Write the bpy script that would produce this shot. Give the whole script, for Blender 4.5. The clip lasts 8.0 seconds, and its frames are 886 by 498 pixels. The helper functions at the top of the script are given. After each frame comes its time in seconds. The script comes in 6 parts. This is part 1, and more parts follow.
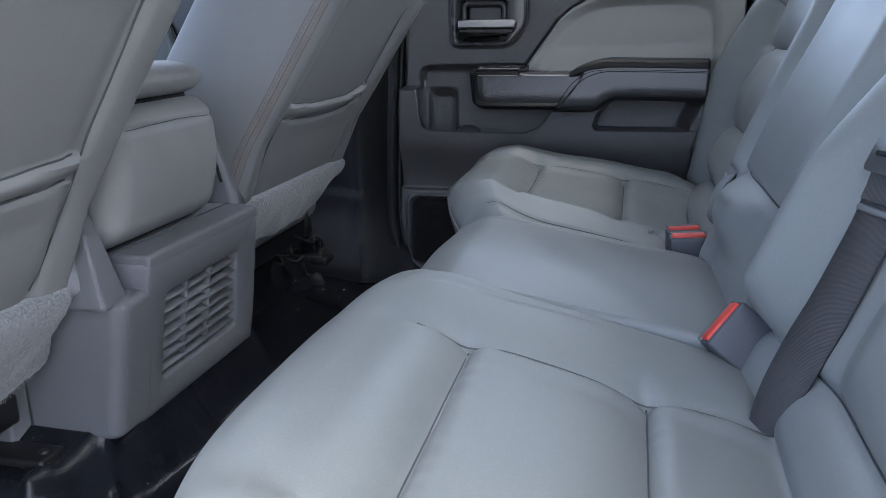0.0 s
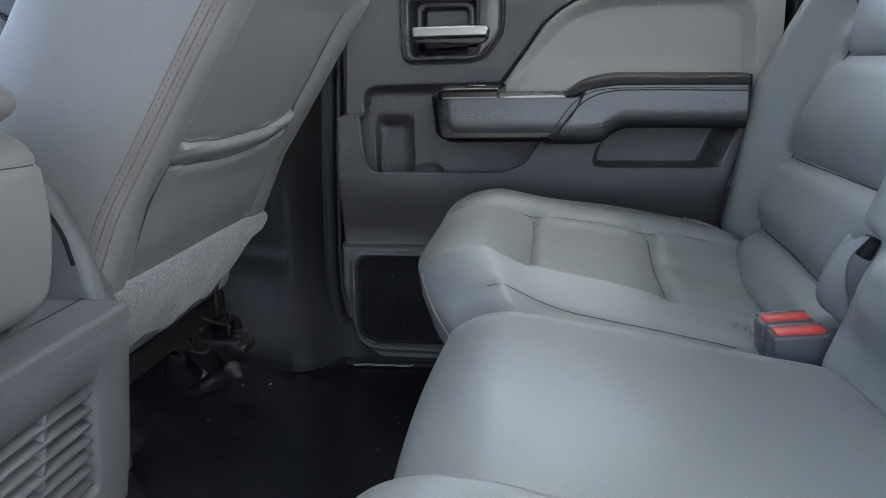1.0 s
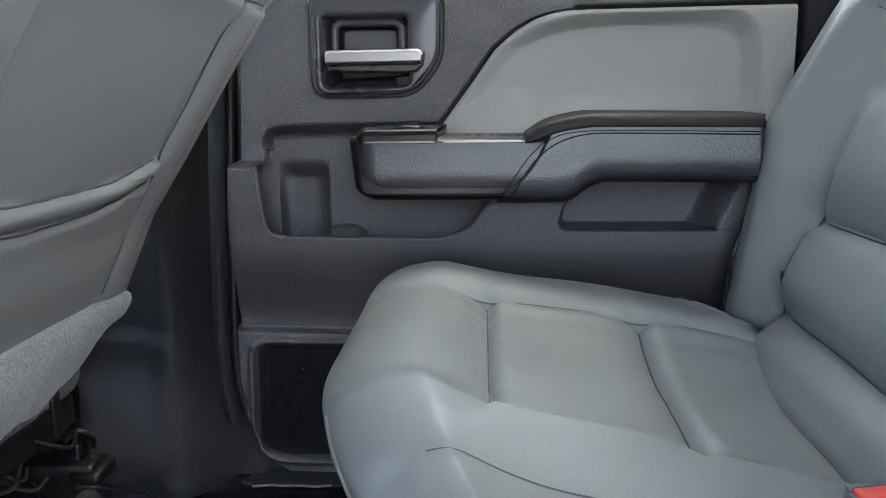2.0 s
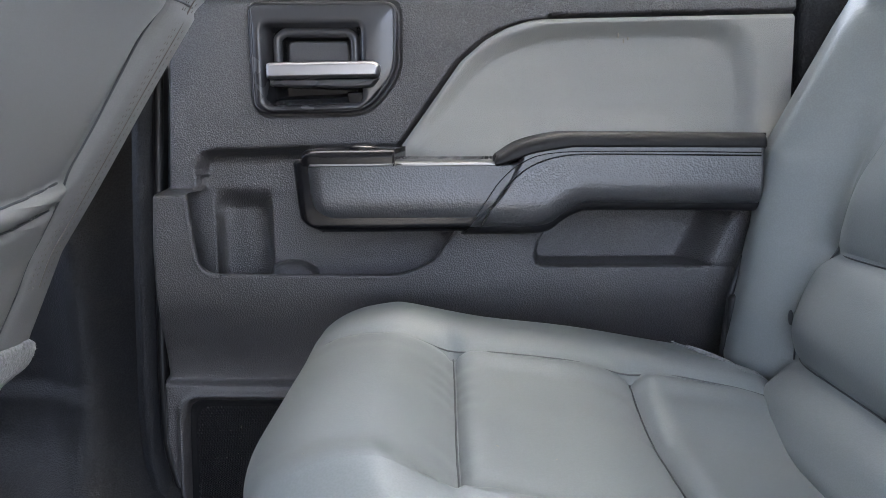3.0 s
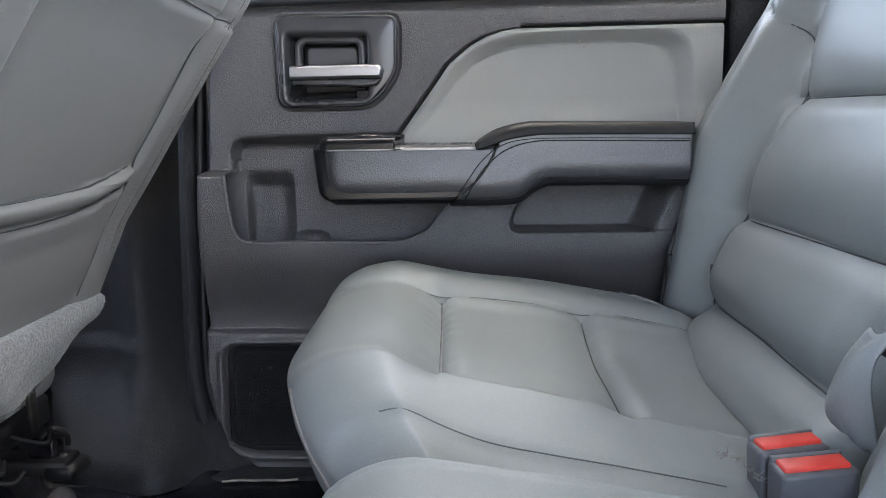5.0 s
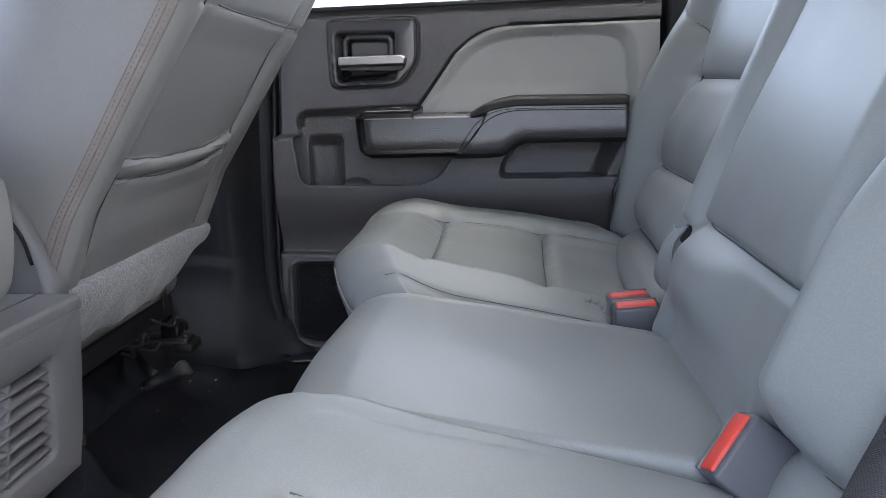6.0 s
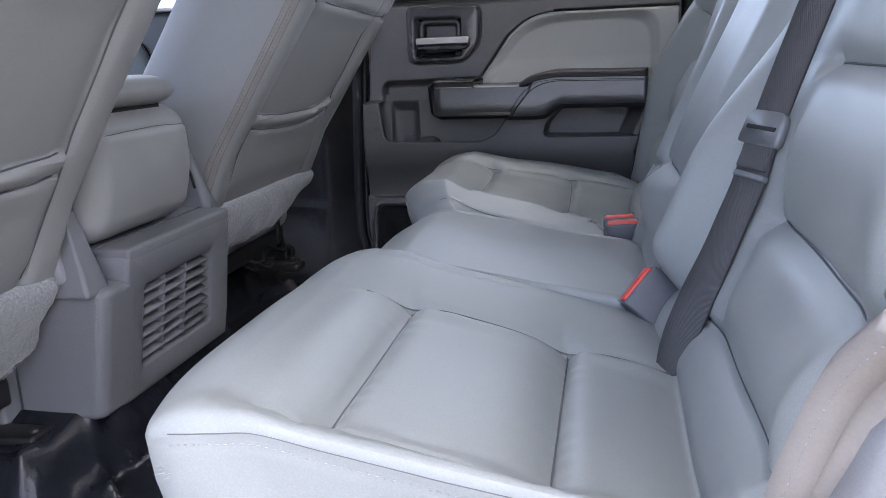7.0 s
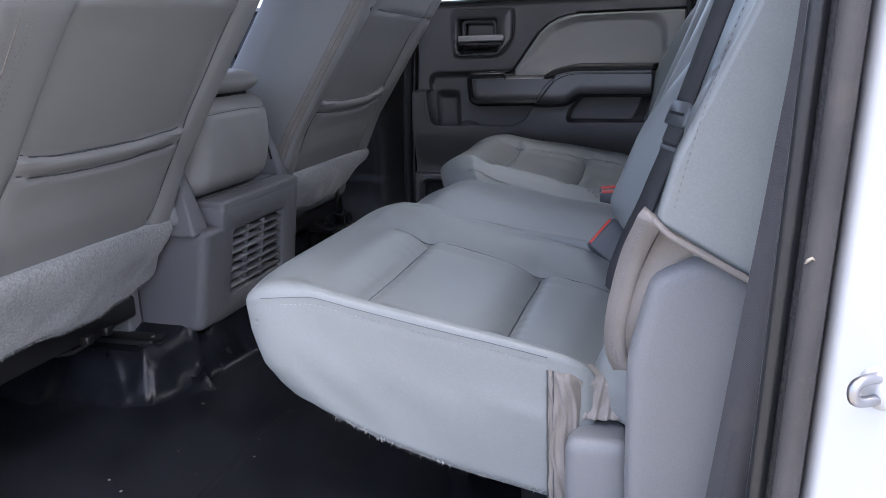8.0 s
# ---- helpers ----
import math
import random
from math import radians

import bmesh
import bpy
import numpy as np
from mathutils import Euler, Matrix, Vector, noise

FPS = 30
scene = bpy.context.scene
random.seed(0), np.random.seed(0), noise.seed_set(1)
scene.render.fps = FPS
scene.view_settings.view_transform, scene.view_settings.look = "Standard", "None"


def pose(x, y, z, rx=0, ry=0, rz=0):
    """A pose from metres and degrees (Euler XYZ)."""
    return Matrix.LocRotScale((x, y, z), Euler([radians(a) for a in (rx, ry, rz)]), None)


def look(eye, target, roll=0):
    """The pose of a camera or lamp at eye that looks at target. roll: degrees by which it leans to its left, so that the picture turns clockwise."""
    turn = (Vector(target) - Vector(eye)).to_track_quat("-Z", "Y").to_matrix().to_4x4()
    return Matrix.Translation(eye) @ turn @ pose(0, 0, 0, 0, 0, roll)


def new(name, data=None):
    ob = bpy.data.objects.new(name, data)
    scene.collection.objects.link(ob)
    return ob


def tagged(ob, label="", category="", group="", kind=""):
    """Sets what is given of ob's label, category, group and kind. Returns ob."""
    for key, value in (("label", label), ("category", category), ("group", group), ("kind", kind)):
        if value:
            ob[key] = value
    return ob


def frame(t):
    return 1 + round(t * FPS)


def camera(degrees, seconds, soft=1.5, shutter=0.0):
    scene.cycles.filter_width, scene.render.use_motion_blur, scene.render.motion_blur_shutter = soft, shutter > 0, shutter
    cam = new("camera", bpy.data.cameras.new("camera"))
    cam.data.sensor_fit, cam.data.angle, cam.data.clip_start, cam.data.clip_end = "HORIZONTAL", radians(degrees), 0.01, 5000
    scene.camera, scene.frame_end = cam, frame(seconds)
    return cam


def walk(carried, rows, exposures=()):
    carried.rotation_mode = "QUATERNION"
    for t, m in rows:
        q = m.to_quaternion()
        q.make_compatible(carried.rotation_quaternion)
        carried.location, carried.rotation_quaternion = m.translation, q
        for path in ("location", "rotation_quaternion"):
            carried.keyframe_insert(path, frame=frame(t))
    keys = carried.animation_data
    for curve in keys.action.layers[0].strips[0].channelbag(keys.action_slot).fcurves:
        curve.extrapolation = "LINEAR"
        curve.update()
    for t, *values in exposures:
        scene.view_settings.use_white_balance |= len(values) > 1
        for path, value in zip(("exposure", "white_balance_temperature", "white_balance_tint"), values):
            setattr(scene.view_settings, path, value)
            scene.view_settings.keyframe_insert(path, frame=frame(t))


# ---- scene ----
cam = camera(58.2, 8.0, soft=0.65)
PATH = [
    (0, (0.128, 0.227, 0.842), (-0.32, 2.1, 0.302), -1.0),
    (0.5, (0.063, 0.424, 0.82), (-0.313, 2.32, 0.306), -1.5),
    (1, (-0.02, 0.635, 0.81), (-0.289, 2.558, 0.332), -1.5),
    (1.5, (-0.044, 0.811, 0.806), (-0.22, 2.754, 0.366), -1.2),
    (2, (-0.046, 0.947, 0.803), (-0.154, 2.904, 0.407), -1.0),
    (3.5, (-0.049, 1.082, 0.768), (-0.044, 3.062, 0.489), -0.8),
    (4, (-0.047, 1.079, 0.766), (-0.04, 3.06, 0.49), -0.8),
    (5.5, (0.012, 0.686, 0.804), (-0.079, 2.645, 0.413), -1.6),
    (6, (0.078, 0.48, 0.815), (-0.109, 2.424, 0.386), -2.1),
    (6.5, (0.124, 0.281, 0.82), (-0.17, 2.206, 0.361), -2.3),
    (7, (0.191, 0.121, 0.816), (-0.213, 2.021, 0.339), -2.3),
    (7.5, (0.289, -0.026, 0.821), (-0.211, 1.848, 0.332), -2.1),
    (8, (0.331, -0.169, 0.836), (-0.225, 1.686, 0.335), -2.1),
]
EXPOSURES = [(0.0, 3.81, 6290, 4), (1.0, 4.26, 6720, 0), (1.5, 4.28, 6750, 1), (2.0, 4.58, 6820, 2), (3.5, 4.79, 6750, 5), (4.0, 4.81, 6770, 5), (5.5, 4.67, 7070, 4), (6.0, 4.34, 6960, 6), (6.5, 4.3, 6850, 7), (7.0, 4.08, 6610, 9), (7.5, 3.71, 6580, 11), (8.0, 3.41, 6410, 9)]
walk(cam, [(t, look(eye, target, roll)) for t, eye, target, roll in PATH], EXPOSURES)

# ---- light ----
SUN_EL, SUN_AZ = 74.0, 86.0
world = bpy.data.worlds.new("sky")
world.use_nodes = True
scene.world = world
wn = world.node_tree.nodes
sky = wn.new("ShaderNodeTexSky")
sky.sky_type = "NISHITA"
sky.sun_disc = False
sky.sun_elevation, sky.sun_rotation = radians(SUN_EL), radians(SUN_AZ)
sky.dust_density, sky.air_density, sky.ozone_density = 5.0, 0.35, 0.3
world.node_tree.links.new(sky.outputs[0], wn["Background"].inputs[0])
wn["Background"].inputs[1].default_value = 0.15
sun = new("sun", bpy.data.lights.new("sun", "SUN"))
sun.data.energy, sun.data.angle, sun.data.color = 0.07, radians(50), (1.0, 0.985, 0.96)
to_sun = Vector((math.sin(radians(SUN_AZ)) * math.cos(radians(SUN_EL)), math.cos(radians(SUN_AZ)) * math.cos(radians(SUN_EL)), math.sin(radians(SUN_EL))))
sun.matrix_world = look(to_sun * 8 + Vector((0, 1.2, 0.6)), (0, 1.2, 0.6))


# ---- materials ----
def material(name, base, rough=0.5, metal=0.0, spread=0.12, stain=4.0, grain=0.0, grain_size=900.0, relief=0.15, kind="noise",
             second=None, coat=0.0, sheen=0.0, specular=0.5, dirt=0.0, dirt_colour=(0.2, 0.17, 0.13)):
    """A procedural surface: broad tone drift, fine grain in tone and relief, patches of dirt."""
    m = bpy.data.materials.new(name)
    m.use_nodes = True
    nt = m.node_tree
    nd, ln = nt.nodes, nt.links
    b = nd["Principled BSDF"]
    b.inputs["Metallic"].default_value = metal
    b.inputs["Coat Weight"].default_value = coat
    b.inputs["Sheen Weight"].default_value = sheen
    b.inputs["Specular IOR Level"].default_value = specular
    tc = nd.new("ShaderNodeTexCoord")
    broad = nd.new("ShaderNodeTexNoise")
    broad.inputs["Scale"].default_value, broad.inputs["Detail"].default_value = stain, 5.0
    ln.new(tc.outputs["Object"], broad.inputs["Vector"])
    if kind == "cells":
        fine = nd.new("ShaderNodeTexVoronoi")
        fine.inputs["Scale"].default_value = grain_size
        fine_out = fine.outputs["Distance"]
    elif kind == "ribs":
        fine = nd.new("ShaderNodeTexWave")
        fine.bands_direction = "DIAGONAL"
        fine.inputs["Scale"].default_value, fine.inputs["Distortion"].default_value = grain_size, 0.6
        fine_out = fine.outputs["Fac"]
    else:
        fine = nd.new("ShaderNodeTexNoise")
        fine.inputs["Scale"].default_value, fine.inputs["Detail"].default_value = grain_size, 3.0
        fine_out = fine.outputs["Fac"]
    ln.new(tc.outputs["Object"], fine.inputs["Vector"])
    ramp = nd.new("ShaderNodeMapRange")
    ramp.inputs[1].default_value, ramp.inputs[2].default_value = 0.3, 0.7
    ramp.inputs[3].default_value, ramp.inputs[4].default_value = 1.0 - spread, 1.0 + spread
    ln.new(broad.outputs["Fac"], ramp.inputs[0])
    tone = nd.new("ShaderNodeMapRange")
    tone.inputs[1].default_value, tone.inputs[2].default_value = 0.2, 0.8
    tone.inputs[3].default_value, tone.inputs[4].default_value = 1.0 - grain, 1.0 + grain
    ln.new(fine_out, tone.inputs[0])
    mul = nd.new("ShaderNodeMath")
    mul.operation = "MULTIPLY"
    ln.new(ramp.outputs[0], mul.inputs[0]), ln.new(tone.outputs[0], mul.inputs[1])
    mix = nd.new("ShaderNodeMix")
    mix.data_type, mix.blend_type = "RGBA", "MULTIPLY"
    mix.inputs[0].default_value = 1.0
    mix.inputs[6].default_value = (*base, 1)
    ln.new(mul.outputs[0], mix.inputs[7])
    colour = mix.outputs[2]
    if second:
        two = nd.new("ShaderNodeMix")
        two.data_type = "RGBA"
        two.inputs[7].default_value = (*second, 1)
        patch = nd.new("ShaderNodeTexNoise")
        patch.inputs["Scale"].default_value, patch.inputs["Detail"].default_value = stain * 2.3, 3.0
        ln.new(tc.outputs["Object"], patch.inputs["Vector"])
        pr = nd.new("ShaderNodeMapRange")
        pr.inputs[1].default_value, pr.inputs[2].default_value = 0.42, 0.68
        ln.new(patch.outputs["Fac"], pr.inputs[0]), ln.new(pr.outputs[0], two.inputs[0]), ln.new(colour, two.inputs[6])
        colour = two.outputs[2]
    if dirt:
        soil = nd.new("ShaderNodeMix")
        soil.data_type = "RGBA"
        soil.inputs[7].default_value = (*dirt_colour, 1)
        spot = nd.new("ShaderNodeTexNoise")
        spot.inputs["Scale"].default_value, spot.inputs["Detail"].default_value = 38.0, 6.0
        ln.new(tc.outputs["Object"], spot.inputs["Vector"])
        sr = nd.new("ShaderNodeMapRange")
        sr.inputs[1].default_value, sr.inputs[2].default_value, sr.inputs[4].default_value = 0.55, 0.8, dirt
        ln.new(spot.outputs["Fac"], sr.inputs[0]), ln.new(sr.outputs[0], soil.inputs[0]), ln.new(colour, soil.inputs[6])
        colour = soil.outputs[2]
    ln.new(colour, b.inputs["Base Color"])
    rr = nd.new("ShaderNodeMapRange")
    rr.inputs[1].default_value, rr.inputs[2].default_value = 0.3, 0.7
    rr.inputs[3].default_value, rr.inputs[4].default_value = rough * 0.85, min(1.0, rough * 1.15)
    ln.new(broad.outputs["Fac"], rr.inputs[0]), ln.new(rr.outputs[0], b.inputs["Roughness"])
    if relief:
        bump = nd.new("ShaderNodeBump")
        bump.inputs["Strength"].default_value, bump.inputs["Distance"].default_value = relief, 0.0016
        ln.new(fine_out, bump.inputs["Height"]), ln.new(bump.outputs[0], b.inputs["Normal"])
    return m


LEATHER = material("rear_leather", (0.206, 0.225, 0.228), 0.43, spread=0.05, grain=0.05, grain_size=700, relief=0.05, kind="cells", dirt=0.10, stain=5)
LEATHER_WARM = material("front_leather", (0.225, 0.225, 0.222), 0.52, spread=0.06, grain=0.05, grain_size=700, relief=0.05, kind="cells", dirt=0.14)
LEATHER_TAN = material("aged_leather", (0.212, 0.196, 0.184), 0.55, spread=0.12, grain=0.06, grain_size=500, relief=0.2, dirt=0.35, stain=14)
STITCH = material("thread", (0.30, 0.31, 0.32), 0.8, spread=0.3, grain=0.2, stain=60, dirt=0.4)
BROWN_THREAD = material("brown_thread", (0.172, 0.152, 0.138), 0.8, spread=0.3, grain=0.2, stain=60)
EDGE_TAN = material("worn_tan_band", (0.224, 0.208, 0.196), 0.6, spread=0.12, grain=0.08, grain_size=500, relief=0.15, dirt=0.2, stain=20)
SEAM_SOFT = material("seam_thread", (0.080, 0.086, 0.090), 0.6, spread=0.1)
SEAM_DARK = material("seam_piping", (0.062, 0.067, 0.071), 0.6, spread=0.1)
FELT = material("grey_felt", (0.235, 0.245, 0.248), 0.95, spread=0.14, grain=0.45, grain_size=300, relief=1.0, sheen=0.3, dirt=0.25)
DOOR_DARK = material("door_grain_plastic", (0.062, 0.060, 0.060), 0.33, specular=1.0, spread=0.12, grain=0.32, grain_size=600, relief=0.45, kind="cells", dirt=0.06)
DOOR_PLAIN = material("smooth_dark_plastic", (0.020, 0.0215, 0.024), 0.34, spread=0.12, grain=0.1, grain_size=500, relief=0.2, dirt=0.06)
PILLAR = material("pillar_plastic", (0.026, 0.027, 0.0295), 0.46, spread=0.15, grain=0.2, grain_size=420, relief=0.4, kind="cells", dirt=0.06, specular=0.2)
PAD = material("pale_vinyl_pad", (0.32, 0.322, 0.303), 0.46, spread=0.05, grain=0.06, grain_size=900, relief=0.3, kind="cells", dirt=0.05)
SOFT_BLACK = material("armrest_vinyl", (0.052, 0.053, 0.056), 0.32, specular=1.0, spread=0.08, grain=0.14, grain_size=520, relief=0.25, kind="cells")
CAP_BLACK = material("cap_plastic", (0.016, 0.016, 0.017), 0.55, spread=0.1, grain=0.1, grain_size=700, relief=0.15, specular=0.3)
GLOSS_BLACK = material("gloss_black", (0.008, 0.008, 0.0095), 0.22, spread=0.1, relief=0.0, specular=0.35)
GREY_METAL = material("satin_bezel", (0.048, 0.048, 0.052), 0.26, specular=0.7, metal=0.0, spread=0.12, relief=0.05)
CHROME = material("chrome", (0.46, 0.46, 0.475), 0.34, metal=1.0, spread=0.08, relief=0.0, dirt=0.1)
SILVER = material("silver_strip", (0.26, 0.262, 0.268), 0.34, metal=1.0, spread=0.1, relief=0.0)
SEAL = material("dusty_seal_rubber", (0.058, 0.055, 0.055), 0.65, spread=0.25, stain=12, grain=0.1, relief=0.2, dirt=0.3, dirt_colour=(0.14, 0.11, 0.09))
RUBBER = material("rubber", (0.010, 0.010, 0.011), 0.45, spread=0.2, grain=0.1, relief=0.2)
FLOOR_MAT = material("black_vinyl_floor", (0.0100, 0.0112, 0.0145), 0.21, specular=0.28, spread=0.40, stain=9, grain=0.18, grain_size=350, relief=0.25, dirt=0.16, dirt_colour=(0.045, 0.043, 0.041))
RIM = material("bezel_rim_metal", (0.07, 0.07, 0.075), 0.35, metal=0.8, spread=0.2, stain=30, relief=0.0)
PLATE = material("grey_plate", (0.105, 0.105, 0.11), 0.55, spread=0.05, grain=0.1, relief=0.3)
CONSOLE = material("console_plastic", (0.135, 0.138, 0.146), 0.5, spread=0.06, grain=0.08, grain_size=800, relief=0.25, kind="cells", dirt=0.08)
CONSOLE_TOP = material("console_top_plastic", (0.13, 0.132, 0.138), 0.6, spread=0.06, grain=0.08, grain_size=800, relief=0.25, kind="cells", dirt=0.08)
SEAT_PLASTIC = material("seat_plastic", (0.185, 0.19, 0.20), 0.45, spread=0.07, grain=0.06, grain_size=600, relief=0.2, dirt=0.08)
# near-black that paints the shade inside vent, slots and lid gap; also colours wires
SHADE_WIRE_BLACK = material("opening_shade_and_wire_black", (0.008, 0.008, 0.009), 0.7, spread=0.1)
WEB = material("belt_webbing", (0.066, 0.068, 0.074), 0.7, spread=0.15, grain=0.22, grain_size=430, relief=0.5, kind="ribs", dirt=0.25, dirt_colour=(0.15, 0.12, 0.10))
TONGUE = material("belt_tongue_plastic", (0.12, 0.13, 0.14), 0.4, spread=0.05, relief=0.1)
BUCKLE = material("buckle_plastic", (0.085, 0.09, 0.10), 0.45, spread=0.05, grain=0.05, relief=0.15)
RED = material("red_button", (0.62, 0.05, 0.035), 0.4, spread=0.08, relief=0.1, dirt=0.15, dirt_colour=(0.5, 0.3, 0.28))
STEEL = material("dark_steel", (0.045, 0.044, 0.043), 0.4, metal=0.8, spread=0.3, stain=20, dirt=0.4)
PAINT = material("white_paint", (0.70, 0.71, 0.72), 0.25, spread=0.02, relief=0.0, coat=0.6, dirt=0.04)
HEADLINER = material("headliner", (0.66, 0.66, 0.66), 0.9, spread=0.05, grain=0.1, relief=0.3)
FRONT_DOOR = material("front_door_plastic", (0.036, 0.046, 0.049), 0.45, spread=0.08, grain=0.1, grain_size=600, relief=0.4)
FRONT_PAD = material("front_door_pad", (0.105, 0.122, 0.124), 0.5, spread=0.05, grain=0.05, relief=0.2)
GRAVEL = material("pale_concrete", (0.155, 0.155, 0.15), 0.9, spread=0.3, stain=0.6, grain=0.4, grain_size=30, relief=0.6)
GRILLE_BLACK = material("grille_plastic", (0.010, 0.010, 0.011), 0.6, spread=0.1, relief=0.0, specular=0.2)
RECESS = material("handle_recess", (0.026, 0.026, 0.029), 0.42, spread=0.08, relief=0.05)
DEBRIS = material("debris", (0.33, 0.31, 0.27), 0.8, spread=0.3, stain=80)
SCUFF = material("scuff", (0.33, 0.30, 0.25), 0.8, spread=0.3, stain=80)
GLASS = bpy.data.materials.new("window_glass")
GLASS.use_nodes = True
g_ = GLASS.node_tree.nodes["Principled BSDF"]
g_.inputs["Transmission Weight"].default_value, g_.inputs["Roughness"].default_value, g_.inputs["IOR"].default_value = 1.0, 0.0, 1.05
g_.inputs["Base Color"].default_value = (0.86, 0.9, 0.88, 1)


# ---- builders ----
def thing(name, at, label, category, group="", turn=0.0):
    ob = new(name)
    ob.matrix_basis = pose(*at, 0, 0, turn)
    ob.empty_display_size = 0.05
    return tagged(ob, label, category, group)


def link(ob, parent, local=False):
    ob.parent = parent
    if not local and parent.parent is None:
        ob.matrix_parent_inverse = parent.matrix_basis.inverted()
    return ob


def part(name, mesh, mat, parent=None, label="", local=False, smooth=True):
    """Links a bmesh, or a pair of vertex and face arrays, as one mesh object."""
    me = bpy.data.meshes.new(name)
    if isinstance(mesh, bmesh.types.BMesh):
        bmesh.ops.recalc_face_normals(mesh, faces=mesh.faces[:])
        mesh.to_mesh(me)
        mesh.free()
    else:
        v, f = mesh
        me.from_pydata([tuple(p) for p in np.asarray(v, float).tolist()], [], [tuple(q) for q in f] if not isinstance(f, np.ndarray) else f.tolist())
    me.materials.append(mat)
    me.polygons.foreach_set("use_smooth", [smooth] * len(me.polygons))
    me.update()
    ob = new(name, me)
    if label:
        ob["label"] = label
    if parent is not None:
        link(ob, parent, local)
    return ob


def setting(name, mesh, mat, label, category, smooth=False):
    return tagged(part(name, mesh, mat, smooth=smooth), label, category, kind="structure")


def sstep(x, a, b):
    t = np.clip((np.asarray(x, float) - a) / (b - a), 0, 1)
    return t * t * (3 - 2 * t)


def gauss(d, w):
    return np.exp(-(np.asarray(d) / w) ** 2)


def seg_dist(X, Y, pts):
    """Distance from each (X, Y) to a polyline."""
    best = np.full(np.shape(X), 1e9)
    for (ax, ay), (bx, by) in zip(pts[:-1], pts[1:]):
        dx, dy = bx - ax, by - ay
        t = np.clip(((X - ax) * dx + (Y - ay) * dy) / max(dx * dx + dy * dy, 1e-12), 0, 1)
        best = np.minimum(best, np.hypot(X - ax - t * dx, Y - ay - t * dy))
    return best


def inside_dist(X, Y, poly):
    """Signed distance to a closed outline, negative inside."""
    d = seg_dist(X, Y, list(poly) + [poly[0]])
    odd = np.zeros(np.shape(X), bool)
    for (ax, ay), (bx, by) in zip(poly, list(poly[1:]) + [poly[0]]):
        if ay != by:
            odd ^= ((ay > Y) != (by > Y)) & (X < (bx - ax) * (Y - ay) / (by - ay) + ax)
    return np.where(odd, -d, d)


def outline(pts, r, n):
    """A closed outline with its corners rounded by r (one value, or one a corner), as n points evenly spaced."""
    out = []
    k = len(pts)
    for i, p in enumerate(pts):
        a, b = Vector(pts[i - 1]), Vector(pts[(i + 1) % k])
        p = Vector(p)
        ri = r[i] if isinstance(r, (list, tuple)) else r
        u, w = (a - p), (b - p)
        lu, lw = u.length, w.length
        u.normalize(), w.normalize()
        half = max(0.05, math.acos(max(-1, min(1, u.dot(w)))) / 2)
        t = min(ri / math.tan(half), lu * 0.48, lw * 0.48)
        s0, s1 = p + u * t, p + w * t
        for q in range(7):
            f = q / 6
            out.append(s0 * (1 - f) ** 2 + p * 2 * f * (1 - f) + s1 * f * f)
    P = np.array([tuple(q) for q in out])
    P = np.vstack([P, P[:1]])
    L = np.concatenate([[0], np.cumsum(np.hypot(*np.diff(P, axis=0).T))])
    s = np.linspace(0, L[-1], n, endpoint=False)
    return np.stack([np.interp(s, L, P[:, 0]), np.interp(s, L, P[:, 1])], 1)


def inset(o, d):
    """Moves an outline inwards by d."""
    t = np.roll(o, -1, 0) - np.roll(o, 1, 0)
    t /= np.maximum(np.linalg.norm(t, axis=1, keepdims=True), 1e-9)
    nrm = np.stack([-t[:, 1], t[:, 0]], 1)
    area = np.sum(o[:, 0] * np.roll(o[:, 1], -1) - np.roll(o[:, 0], -1) * o[:, 1])
    return o + nrm * d * (1 if area > 0 else -1)


def loft(rings, first=False, last=True):
    """Skins rings of equally many 3D points; first, last: closes the ends."""
    n = len(rings[0])
    v = np.vstack(rings)
    f = []
    for k in range(len(rings) - 1):
        for i in range(n):
            j = (i + 1) % n
            f.append((k * n + i, k * n + j, (k + 1) * n + j, (k + 1) * n + i))
    if first:
        f.append(tuple(range(n - 1, -1, -1)))
    if last:
        end = v[-n:]
        v = np.vstack([v, end + (end.mean(0) - end) * 0.006])
        k = len(rings) - 1
        f += [(k * n + i, k * n + (i + 1) % n, (k + 1) * n + (i + 1) % n, (k + 1) * n + i) for i in range(n)]
        f.append(tuple((k + 1) * n + i for i in range(n)))
    bm = bmesh.new()
    vs = [bm.verts.new(p) for p in v.tolist()]
    for q in f:
        bm.faces.new([vs[i] for i in q])
    return bm


def ring(o, v):
    """An outline in the (x, z) plane at depth v."""
    return np.stack([o[:, 0], np.full(len(o), v) if np.isscalar(v) else v, o[:, 1]], 1)


def box(x0, y0, z0, x1, y1, z1, bevel=0.0, segs=2):
    bm = bmesh.new()
    bmesh.ops.create_cube(bm, size=1, matrix=Matrix.Translation(((x0 + x1) / 2, (y0 + y1) / 2, (z0 + z1) / 2)) @ Matrix.Diagonal((x1 - x0, y1 - y0, z1 - z0, 1)))
    if bevel:
        bmesh.ops.bevel(bm, geom=bm.edges[:], offset=bevel, segments=segs, affect="EDGES", profile=0.5)
    return bm


